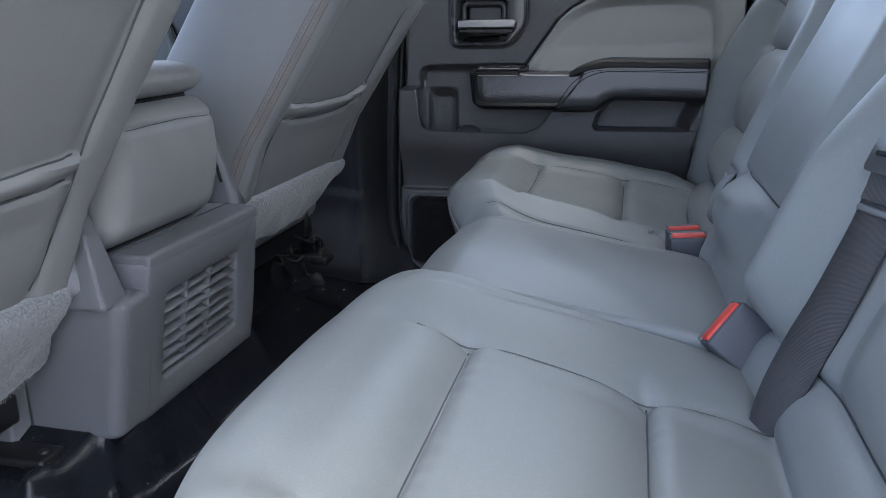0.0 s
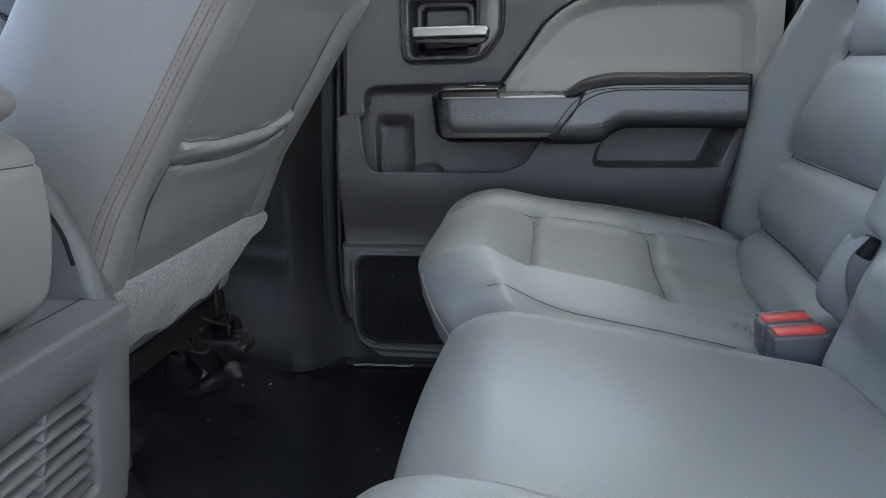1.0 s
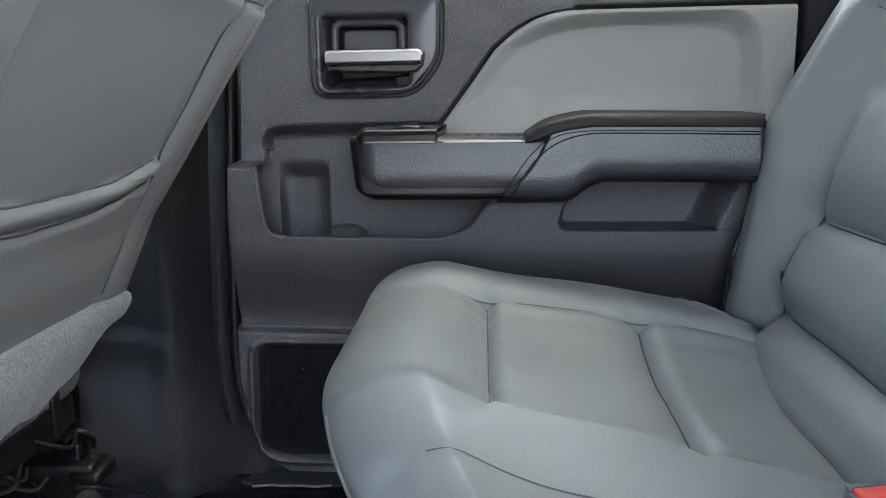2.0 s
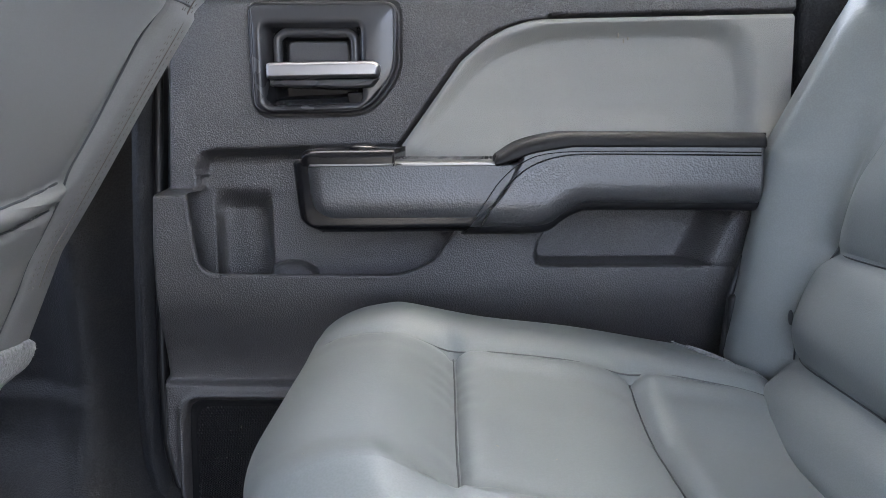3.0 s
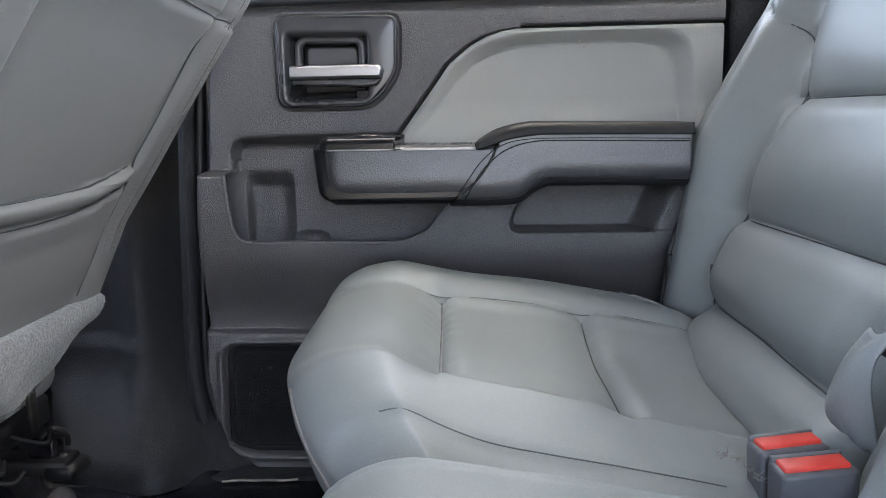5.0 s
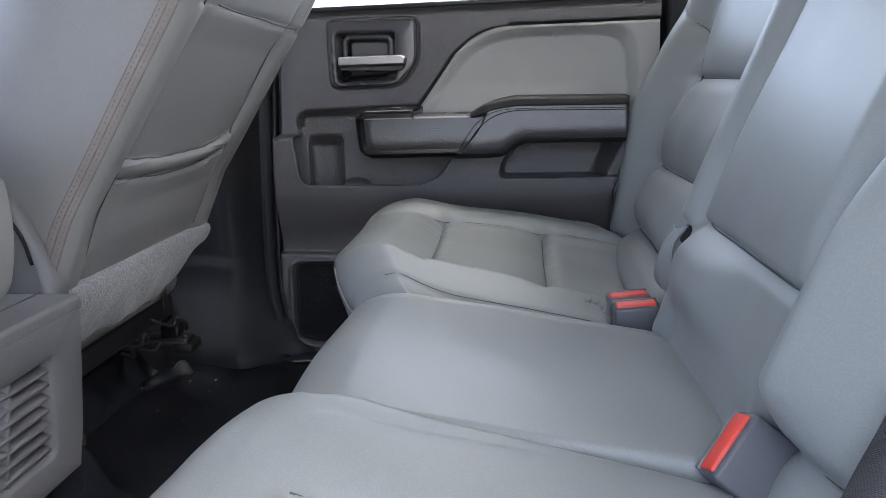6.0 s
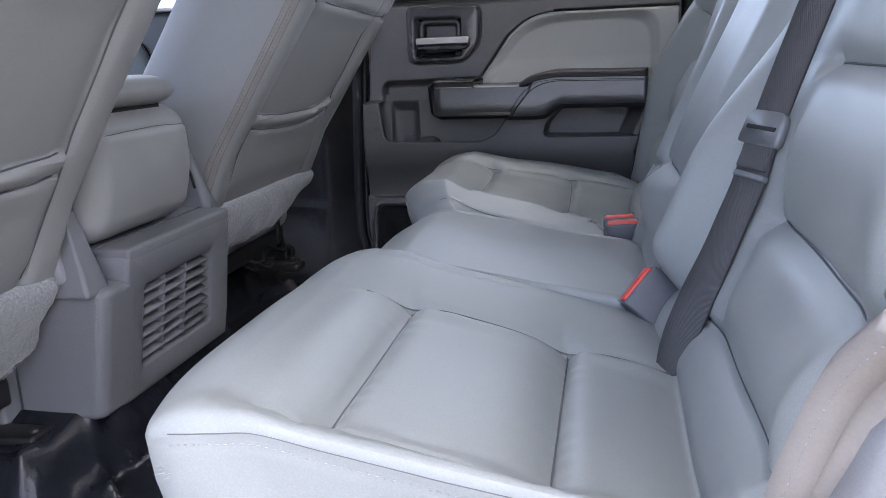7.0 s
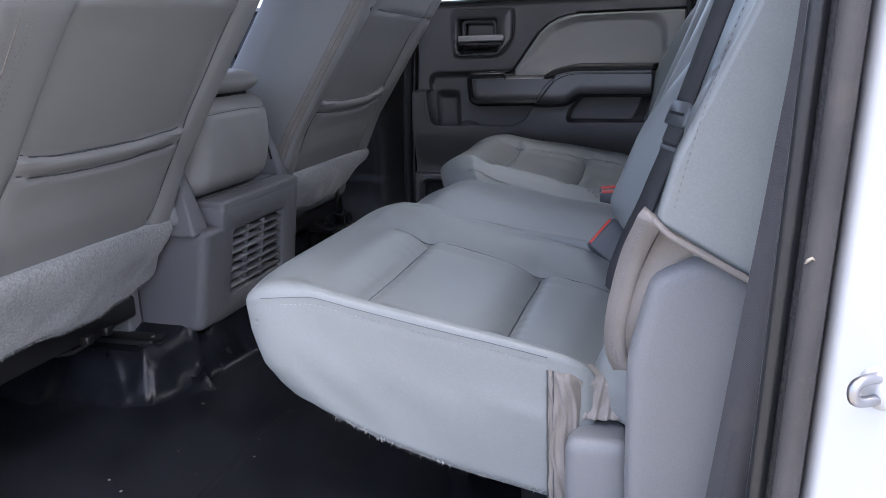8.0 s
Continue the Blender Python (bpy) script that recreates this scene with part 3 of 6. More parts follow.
def door_relief(U, Z, lip=False):
    """How far the door trim stands out into the cab."""
    ramp = 0.22 + 0.70 * sstep(Z, 0.470, 0.615) + 0.08 * sstep(Z, 0.60, 0.66)
    top = np.where(U < -0.30, 0.704, 0.715)
    off = 0.050 * ramp * (1 - sstep(Z, top, top + 0.007)) + 0.016 * (1 - sstep(Z, 0.4735, 0.4785))
    p = inside_dist(U, Z, [tuple(q) for q in outline(POCKET, [0.03, 0.03, 0.02, 0.01, 0.01, 0.02, 0.03, 0.03, 0.04], 90)])
    well = 1 - sstep(p, -0.012, 0.003) if not lip else 1 - sstep(p, -0.0035, 0.0)
    bottle = np.clip(1 - ((U + 0.300) / 0.036) ** 4, 0, 1) * (1 - sstep(Z, 0.680, 0.711))
    bed = -0.022 * sstep(0.772 - Z, 0.0, 0.035) - 0.016 * bottle + 0.014 * gauss(np.hypot((U + 0.252) * 0.8, Z - 0.612), 0.015)
    off = off * (1 - well) + bed * well
    c = inside_dist(U, Z, [tuple(q) for q in outline(CUP, [0.012, 0.02, 0.02, 0.005, 0.005], 70)])
    off -= 0.050 * (1 - sstep(c, -0.0035, 0.0008)) * (1 - 0.9 * sstep(U - 0.45 * (Z - 0.65), 0.220, 0.262))
    g = inside_dist(U, Z, [tuple(q) for q in outline(GRILLE, 0.022, 70)])
    off += 0.006 * gauss(g - 0.006, 0.004) - 0.010 * (1 - sstep(g, -0.004, 0.001))
    pad = np.interp(Z, PADZ, PADU)
    off -= 0.011 * gauss(np.minimum(np.abs(U - pad) * 0.8 + 10 * (Z > 0.8985) + 10 * (Z < 0.74), np.hypot(Z - 0.8985, np.maximum(0, 0.07 - U))), 0.0028)
    off -= 0.022 * sstep(U - pad, 0.001, 0.006) * (Z < 0.8975) * sstep(Z, 0.735, 0.740)
    off -= 0.010 * sstep(Z, 0.915, 0.937) ** 2
    bez = inside_dist(U, Z, [(-0.272, 0.797), (-0.272, 0.921), (-0.103, 0.918), (-0.105, 0.842), (-0.138, 0.797)])
    rim = np.abs(inside_dist(U, Z, BEZEL_LINE) - 0.002)
    off -= 0.05 * (1 - sstep(bez, -0.014, -0.010)) + 0.005 * gauss(rim, 0.0022)
    edge = U - np.interp(Z, [0.255, 0.30, 0.40, 0.64, 0.89, 0.94], [-0.322, -0.376, -0.402, -0.393, -0.377, -0.373])
    off -= 0.02 * (1 - sstep(edge, 0.0, 0.010)) ** 1.5
    return off


LIP_Z = 0.707
POCKET_LINE = [tuple(q) for q in outline(POCKET, [0.03, 0.03, 0.02, 0.01, 0.01, 0.02, 0.03, 0.03, 0.04], 90)]


def pocket_bed(U, Z):
    bottle = np.clip(1 - ((U + 0.300) / 0.036) ** 4, 0, 1) * (1 - sstep(Z, 0.680, 0.711))
    return -0.022 * sstep(0.772 - Z, 0.0, 0.035) - 0.016 * bottle + 0.016 * np.sqrt(np.clip(1 - ((U + 0.240) / 0.030) ** 2 - ((Z - 0.600) / 0.020) ** 2, 0, 1))


def grid_quads(shape):
    idx = np.arange(shape[0] * shape[1]).reshape(shape)
    return np.stack([idx[:-1, :-1], idx[1:, :-1], idx[1:, 1:], idx[:-1, 1:]], -1).reshape(-1, 4)


def door_skin():
    zs = np.linspace(0.255, 0.938, 350)
    s = np.linspace(0, 1, 350)
    S, Z = np.meshgrid(s, zs, indexing="ij")
    left = np.interp(Z, [0.255, 0.27, 0.30, 0.34, 0.40, 0.64, 0.89, 0.94], [-0.300, -0.345, -0.376, -0.392, -0.402, -0.393, -0.377, -0.373])
    U = left + (0.340 - left) * S
    off = door_relief(U, Z)
    p = inside_dist(U, Z, POCKET_LINE)
    low = Z < LIP_Z
    off = np.where(Z < 0.724, door_relief(U, Z, lip=True), off)
    inside = ((p < 0) & low & (U < -0.010)).ravel()
    q = grid_quads(U.shape)
    q = q[~inside[q].any(1)]
    return np.stack([U.ravel(), -off.ravel(), Z.ravel()], 1), q


def pocket_back():
    U, Z = np.meshgrid(np.linspace(-0.374, 0.012, 200), np.linspace(0.560, LIP_Z + 0.003, 90), indexing="ij")
    return np.stack([U.ravel(), -(pocket_bed(U, Z) - 0.0005).ravel(), Z.ravel()], 1), grid_quads(U.shape)


def pocket_lip():
    """The rolled edge of the pocket's front panel."""
    pts = dense(POCKET_LINE + POCKET_LINE[:1], 400)
    k = [i for i in range(400) if pts[i][1] < LIP_Z + 0.001]
    cut = max(range(len(k)), key=lambda n: k[(n + 1) % len(k)] - k[n])
    run = [pts[i] for i in k[cut + 1:] + k[:cut + 1]]
    U, Z = np.array([q[0] for q in run]), np.array([q[1] for q in run])
    off = 0.050 * (0.22 + 0.70 * sstep(Z, 0.470, 0.615) + 0.08 * sstep(Z, 0.60, 0.66))
    return tube([(u, -(o - 0.0042), z) for u, o, z in zip(U, off, Z)], 0.0042, 8)


part("trim_panel", door_skin(), DOOR_DARK, DOOR, "dark grained plastic with map pocket and cup recess", local=True)
part("pocket_back", pocket_back(), DOOR_DARK, DOOR, "back of the map pocket with a bottle recess", local=True)
part("pocket_lip", pocket_lip(), DOOR_DARK, DOOR, local=True)
sc_o = float(door_relief(np.array([0.098]), np.array([0.586]))[0])
mark = bmesh.new()
bmesh.ops.create_uvsphere(mark, u_segments=10, v_segments=6, radius=1, matrix=Matrix.Translation((0.098, -sc_o, 0.586)) @ Matrix.Diagonal((0.0022, 0.0003, 0.0036, 1)))
part("scuff_mark", mark, PLATE, DOOR, "small pale scuff", local=True)
part("door_core", box(-0.37, 0.065, 0.27, 0.345, 0.125, 0.936), DOOR_PLAIN, DOOR, local=True, smooth=False)
part("window_sill", box(-0.372, -0.002, 0.9365, 0.345, 0.125, 0.9465, 0.004), DOOR_PLAIN, DOOR, local=True)


def upper_pad():
    """Pale vinyl elbow panel, dished inside a rolled rim."""
    nz, nu = 80, 130
    zt = 1 - (1 - np.linspace(0, 1, nz)) ** 1.7
    zs = 0.737 + (0.8972 - 0.737) * zt
    s = np.linspace(0, 1, nu)
    S, Z = np.meshgrid(s, zs, indexing="ij")
    left = np.interp(Z, PADZ, PADU) + 0.0022
    right = 0.3375
    U = left + (right - left) * S
    d = np.minimum.reduce([(U - np.interp(Z, PADZ, PADU)) * 0.80, 0.8985 - Z, 0.3385 - U + 0.02])
    k = 0.022
    near = [(U - np.interp(Z, PADZ, PADU)) * 0.80, 0.8985 - Z, 0.3040 - U]
    soft = -k * np.log(sum(np.exp(-np.clip(q, -0.2, 0.4) / k) for q in near)) + 0.006
    dish = sstep(soft, 0.006, 0.030) * (0.55 + 0.45 * sstep(U, -0.05, 0.06))
    off = 0.008 * sstep(d, -0.001, 0.007) - 0.022 * dish + 0.022 * (1 - sstep(Z, 0.74, 0.80)) * sstep(d, 0.0, 0.03) - 0.003
    idx = np.arange(U.size).reshape(U.shape)
    q = np.stack([idx[:-1, :-1], idx[1:, :-1], idx[1:, 1:], idx[:-1, 1:]], -1).reshape(-1, 4)
    return np.stack([U.ravel(), -off.ravel(), Z.ravel()], 1), q


pad = part("upper_pad", upper_pad(), PAD, DOOR, "pale grey vinyl pad with a small brown stain", local=True)
for k, (u, z, h) in enumerate(((0.147, 0.8755, 0.006), (0.153, 0.8700, 0.005), (0.158, 0.8735, 0.003))):
    part("stain", box(u, 0.0105, z, u + 0.0016, 0.0118, z + h, 0.0004), SCUFF, pad, local=True)


def arm_face(z):
    """How far the armrest face stands out: it leans back towards its top."""
    return 0.128 - 0.009 * sstep(z, 0.690, 0.762)


def moulded(left, right, zb, zt, face, edges, nu=120, nz=56, back=0.03, depth=0.018):
    """A moulded block with rounded edges. left, right: u by height fraction; zb, zt: lower and upper edge by u; edges: rounding left, right, below, above."""
    rl, rr, rb, rt = edges
    s = 0.5 - 0.5 * np.cos(np.linspace(0, math.pi, nu))
    h = 0.5 - 0.5 * np.cos(np.linspace(0, math.pi, nz))
    S, H = np.meshgrid(s, h, indexing="ij")
    L, R = left(H), right(H)
    U = L + (R - L) * S
    b, t = zb(U), zt(U)
    Z = b + (t - b) * H
    side = np.maximum(1 - (U - L) / rl, 0) + np.maximum(1 - (R - U) / rr, 0)
    rise = np.maximum(1 - (Z - b) / rb, 0) + np.maximum(1 - (t - Z) / rt, 0)
    q = np.minimum(np.hypot(side, rise), 1)
    off = face(Z) - depth * (1 - np.sqrt(1 - q * q))
    v = np.stack([U.ravel(), -off.ravel(), Z.ravel()], 1)
    idx = np.arange(U.size).reshape(U.shape)
    f = np.stack([idx[:-1, :-1], idx[1:, :-1], idx[1:, 1:], idx[:-1, 1:]], -1).reshape(-1, 4).tolist()
    loop = list(idx[:, 0]) + list(idx[-1, 1:]) + list(idx[-2::-1, -1]) + list(idx[0, -2:0:-1])
    skirt = v[loop].copy()
    skirt[:, 1] = back
    n, m = len(v), len(loop)
    f += [(int(loop[(k + 1) % m]), int(loop[k]), n + k, n + (k + 1) % m) for k in range(m)]
    return np.vstack([v, skirt]), f


def curve1(us, zs):
    """A smooth height by u through a few points."""
    p = curve_pts(list(zip(us, zs)), 120)
    return lambda u: np.interp(u, p[:, 0], p[:, 1])


ARM_TOP = curve1([-0.03, 0.012, 0.040, 0.075, 0.16, 0.31], [0.735, 0.745, 0.757, 0.7635, 0.7635, 0.761])
ARM_LOW = curve1([-0.03, 0.03, 0.060, 0.076, 0.094, 0.12, 0.31], [0.675, 0.675, 0.678, 0.689, 0.698, 0.6995, 0.697])
arm = part("armrest", moulded(lambda h: -0.027 + 0.062 * h + 0.006 * np.sin(h * math.pi), lambda h: 0.276 + 0 * h, ARM_LOW, ARM_TOP, arm_face, (0.007, 0.006, 0.030, 0.006)), SOFT_BLACK, DOOR, "black grained vinyl armrest", local=True)
part("arm_shell", moulded(lambda h: -0.030 + 0.020 * h, lambda h: 0.2755 + 0 * h, lambda u: ARM_LOW(u) - 0.009, lambda u: ARM_LOW(u) + 0.020, lambda z: arm_face(z) - 0.014, (0.004, 0.005, 0.012, 0.003), nz=30), CAP_BLACK, arm, "black underside of the armrest", local=True)
CAP_TOP = curve1([0.004, 0.010, 0.034, 0.072, 0.11, 0.31], [0.7445, 0.7500, 0.7630, 0.7710, 0.7715, 0.7675])
CAP_LOW = curve1([0.004, 0.016, 0.044, 0.078, 0.11, 0.31], [0.7375, 0.7395, 0.7490, 0.7545, 0.7552, 0.7520])
part("arm_cap", moulded(lambda h: 0.0045 + 0 * h, lambda h: 0.277 + 0 * h, CAP_LOW, CAP_TOP, lambda z: 0.1225 + 0 * z, (0.004, 0.005, 0.003, 0.010), nz=30, depth=0.012), CAP_BLACK, arm, "smooth dark cap along the armrest edge", local=True)


def face_line(ctrl):
    return [(u, -float(arm_face(np.array(z))) - 0.0001, z) for u, z in curve_pts(ctrl, 70)]


part("arm_seam", tube(face_line([(-0.008, 0.678), (0.006, 0.702), (0.022, 0.722), (0.044, 0.7385), (0.075, 0.7478), (0.12, 0.7490), (0.270, 0.7460)]), 0.0009, 6), GLOSS_BLACK, arm, local=True)
part("arm_seam", tube(face_line([(-0.020, 0.678), (-0.004, 0.702), (0.012, 0.724), (0.032, 0.7405), (0.060, 0.7502), (0.12, 0.7520), (0.270, 0.7490)]), 0.0006, 6), GLOSS_BLACK, arm, local=True)
BAR_TOP = curve1([-0.22, -0.10, 0.06], [0.7455, 0.7455, 0.7440])
BAR_LOW = curve1([-0.22, -0.10, 0.06], [0.6800, 0.6800, 0.6800])
SHELL_LOW = curve1([-0.22, -0.10, 0.06], [0.6690, 0.6690, 0.6695])
bar = part("pull_handle", moulded(lambda h: -0.193 + 0.008 * (1 - h) + 0.014 * np.clip(1 - h / 0.25, 0, 1) ** 2, lambda h: -0.004 + 0.052 * h, BAR_LOW, BAR_TOP, lambda z: arm_face(z) - 0.006, (0.020, 0.004, 0.030, 0.006), depth=0.016), SOFT_BLACK, DOOR, "black grained pull handle block", local=True)
part("handle_shell", moulded(lambda h: -0.2085 + 0.010 * (1 - h) + 0.020 * np.clip(1 - h / 0.25, 0, 1) ** 2, lambda h: -0.010 + 0.05 * h, SHELL_LOW, BAR_TOP, lambda z: arm_face(z) - 0.0125, (0.012, 0.004, 0.010, 0.003), depth=0.022), GLOSS_BLACK, bar, "glossy black shell round the handle block", local=True)


part("switch_plate", moulded(lambda h: -0.1955 + 0.006 * np.clip((h - 0.5) / 0.5, 0, 1) ** 2, lambda h: -0.0965 + 0 * h, lambda u: 0.7385 + 0 * u, lambda u: 0.7570 + 0 * u, lambda z: 0.1190 + 0 * z, (0.010, 0.0015, 0.003, 0.008), nu=50, nz=30, depth=0.012), GLOSS_BLACK, bar, "glossy black switch plate", local=True)
o = outline([(-0.0955, 0.7393), (-0.0955, 0.7425), (0.010, 0.7425), (0.008, 0.7393)], 0.001, 50)
part("silver_strip", loft([ring(o, -0.08), ring(o, -0.1165), ring(inset(o, 0.0006), -0.1178)], True, True), SILVER, bar, "thin satin silver strip", local=True)
o = outline([(-0.186, 0.7400), (-0.186, 0.7425), (-0.0965, 0.7425), (-0.0965, 0.7400)], 0.0005, 40)
part("switch_strip", loft([ring(o, -0.08), ring(o, -0.1180), ring(inset(o, 0.0005), -0.1195)], True, True), SILVER, bar, local=True)
sw = bmesh.new()
bmesh.ops.create_uvsphere(sw, u_segments=20, v_segments=10, radius=1, matrix=Matrix.Translation((-0.133, -0.095, 0.757)) @ Matrix.Diagonal((0.019, 0.018, 0.0055, 1)))
part("window_switch", sw, GLOSS_BLACK, bar, "rounded rocker window switch", local=True)


def handle_bezel():
    o = outline([(-0.272, 0.797), (-0.2725, 0.921), (-0.103, 0.918), (-0.1045, 0.842), (-0.138, 0.797)], [0.018, 0.014, 0.014, 0.05, 0.05], 140)
    i = outline([(-0.2585, 0.803), (-0.2585, 0.898), (-0.143, 0.8965), (-0.143, 0.806)], [0.012, 0.010, 0.010, 0.010], 140)
    i = np.roll(i, -int(np.argmin(np.hypot(*(i - o[0]).T))), 0)
    face = loft([ring(o, 0.02), ring(o, -0.006), ring(inset(o, 0.0018), -0.0105), ring(inset(o, 0.0045), -0.0112), ring(inset(i, -0.006), -0.0135), ring(inset(i, -0.0015), -0.0130), ring(inset(i, 0.001), -0.010), ring(inset(i, 0.004), 0.000), ring(inset(i, 0.009), 0.010)], False, False)
    well = loft([ring(inset(i, 0.0088), 0.0098), ring(inset(i, 0.0125), 0.018), ring(inset(i, 0.0145), 0.046)], False, True)
    return face, well


bezel_face, bezel_well = handle_bezel()
bez = part("handle_bezel", bezel_face, GREY_METAL, DOOR, "satin gunmetal recessed handle bezel", local=True)
part("recess", bezel_well, RECESS, bez, "dark recess behind the lever", local=True)
o = outline([(-0.272, 0.797), (-0.2725, 0.921), (-0.103, 0.918), (-0.1045, 0.842), (-0.138, 0.797)], [0.018, 0.014, 0.014, 0.05, 0.05], 120)
part("bezel_rim", loft([ring(inset(o, -0.0012), 0.0), ring(inset(o, -0.0012), -0.0075), ring(inset(o, 0.0012), -0.0118), ring(inset(o, 0.0030), -0.0105)], False, False), RIM, bez, "thin bright rim", local=True)
o = outline([(-0.234, 0.849), (-0.234, 0.880), (-0.162, 0.879), (-0.162, 0.849)], [0.002, 0.008, 0.008, 0.002], 60)
part("finger_plate", loft([ring(o, 0.046), ring(o, 0.016), ring(inset(o, 0.002), 0.014)], True, True), PLATE, bez, "pale grey plate behind the handle", local=True)
arch = [(-0.2435, 0.004, 0.850), (-0.2435, 0.004, 0.874), (-0.2425, 0.004, 0.882), (-0.236, 0.004, 0.8875), (-0.226, 0.004, 0.889), (-0.170, 0.004, 0.888), (-0.160, 0.004, 0.8865), (-0.1540, 0.004, 0.881), (-0.1530, 0.004, 0.873), (-0.1530, 0.004, 0.850)]
part("finger_arch", tube(curve_pts(arch, 60), 0.0060, 10), GREY_METAL, bez, "rounded dark arch round the finger plate", local=True)
o = outline([(-0.251, 0.8345), (-0.251, 0.8530), (-0.128, 0.8530), (-0.121, 0.8475), (-0.124, 0.8345)], [0.003, 0.004, 0.006, 0.004, 0.003], 90)
part("handle", loft([ring(o, 0.010), ring(o, -0.024), ring(inset(o, 0.002), -0.029), ring(inset(o, 0.004), -0.030)], True, True), CHROME, bez, "bright chrome pull lever", local=True)
o = outline([(-0.249, 0.8265), (-0.249, 0.8350), (-0.122, 0.8350), (-0.131, 0.824), (-0.152, 0.8225)], [0.004, 0.001, 0.001, 0.006, 0.006], 90)
part("handle_grip", loft([ring(o, 0.030), ring(o, -0.018), ring(inset(o, 0.003), -0.024)], True, True), GREY_METAL, bez, "dark satin underside of the lever", local=True)
o = outline([(-0.160, 0.801), (-0.164, 0.820), (-0.135, 0.820), (-0.141, 0.801)], 0.004, 60)
part("lever_pivot", loft([ring(o, 0.03), ring(o, -0.004), ring(inset(o, 0.002), -0.007)], True, True), GLOSS_BLACK, bez, local=True)


def speaker_grille():
    """Perforated plate: small holes are pits in a honeycomb."""
    o = outline([(u, z) for u, z in GRILLE], 0.022, 90)
    return loft([ring(o, 0.01), ring(inset(o, 0.001), -0.0200), ring(inset(o, 0.004), -0.0215), ring(inset(o, 0.0075), -0.0183)], False, True)


gr = part("speaker_grille", speaker_grille(), GRILLE_BLACK, DOOR, "black perforated speaker grille", local=True)


def grille_dots():
    """Raised hexagonal net between the holes."""
    v, f = [], []
    p = 0.0042
    o = outline(GRILLE, 0.022, 90)
    for i in range(52):
        for j in range(48):
            u, z = -0.372 + i * p + (j % 2) * p / 2, 0.292 + j * p * 0.866
            if inside_dist(np.array([u]), np.array([z]), [tuple(q) for q in o[::3]])[0] > -0.011:
                continue
            k = len(v)
            big = 0.9 + 0.5 * (math.cos(u * 230) * math.cos(u * 115 + z * 199) * math.cos(u * 115 - z * 199) > 0.12)
            for a in range(6):
                c, s = math.cos(a * math.pi / 3), math.sin(a * math.pi / 3)
                v += [(u + c * 0.0019, -0.0196, z + s * 0.0019), (u + c * 0.0013 / big, -0.0186, z + s * 0.0013 / big)]
            for a in range(6):
                b = (a + 1) % 6
                f.append((k + 2 * a, k + 2 * b, k + 2 * b + 1, k + 2 * a + 1))
    return v, f


ob = part("grille_net", grille_dots(), DOOR_PLAIN, gr, local=True)
ob["kind"] = "stuff"
rng = random.Random(4)
v, f = [], []
for k in range(12):
    u, z = -0.345 + rng.random() * 0.045, 0.375 + rng.random() * 0.055
    s = 0.0005 + rng.random() * 0.0006
    n = len(v)
    v += [(u - s, -0.0196, z), (u, -0.0196, z - s), (u + s, -0.0196, z), (u, -0.0196, z + s), (u, -0.0210, z)]
    f += [(n, n + 1, n + 4), (n + 1, n + 2, n + 4), (n + 2, n + 3, n + 4), (n + 3, n, n + 4)]
tagged(part("crumbs", (v, f), DEBRIS), "tiny pale crumbs caught in the speaker grille", "crumbs", kind="stuff").matrix_basis = pose(0, 2.002, 0, 0, 0, -3)

part("edge_seal", tube([tuple(p) for p in curve_pts([(-0.290, 0.012, 0.262), (-0.345, 0.012, 0.272), (-0.384, 0.012, 0.300), (-0.402, 0.012, 0.345), (-0.411, 0.012, 0.42), (-0.403, 0.012, 0.64), (-0.388, 0.012, 0.89), (-0.383, 0.012, 0.96)], 60)], 0.0060, 10), RUBBER, DOOR, "black rubber edge seal", local=True)
setting("post_seal", (lambda m: (np.array(m[0]) @ np.array(pose(0, 2.002, 0, 0, 0, -3))[:3, :3].T + np.array([0, 2.002, 0]), m[1]))(
    ribbon(curve_pts([(-0.285, 0.015, 0.258), (-0.352, 0.016, 0.264), (-0.397, 0.018, 0.292), (-0.416, 0.018, 0.345), (-0.424, 0.018, 0.42), (-0.416, 0.018, 0.64), (-0.401, 0.018, 0.89), (-0.396, 0.018, 0.96)], 60), (0.2, 1, 0.1), 0.05, 0.010)),
    PILLAR, "dark flange of the doorway beside the far door", "seal", smooth=True)
setting("rear_post_far", box(0.352, 2.00, 0.25, 0.60, 2.13, 1.47, 0.012, 3), PILLAR, "dark grey trim on the far rear post", "pillar trim", smooth=True)
setting("sill_edge", tube([(x, 1.951 + 0.001 * math.sin(90 * x), 0.2665 + 0.0006 * math.sin(140 * x)) for x in np.linspace(-0.372, -0.262, 30)], 0.0024, 6, 0.6), SCUFF, "worn pale edge of the door sill trim", "trim", smooth=True)
setting("sill_plate", box(-0.70, 1.955, 0.20, 0.36, 2.13, 0.268, 0.012, 3), PILLAR, "dark plastic door sill", "sill", smooth=True)

# ---- far front door, seen past the seats ----
FD = thing("door_2", (-1.1, 2.03, 0.3), "closed front door with dark teal-grey trim", "door")
FD["kind"] = "structure"
part("trim_panel", box(-1.75, 2.03, 0.27, -0.70, 2.12, 0.945, 0.02, 3), FRONT_DOOR, FD)
o = outline([(-1.70, 0.70), (-1.62, 0.86), (-1.45, 0.91), (-1.02, 0.905), (-0.97, 0.86), (-0.92, 0.72)], [0.03, 0.05, 0.06, 0.05, 0.05, 0.03], 100)
part("upper_pad", loft([ring(o, 2.05), ring(o, 2.026), ring(inset(o, 0.01), 2.012), ring(inset(o, 0.02), 2.008)], True, True), FRONT_PAD, FD, "grey padded elbow panel")
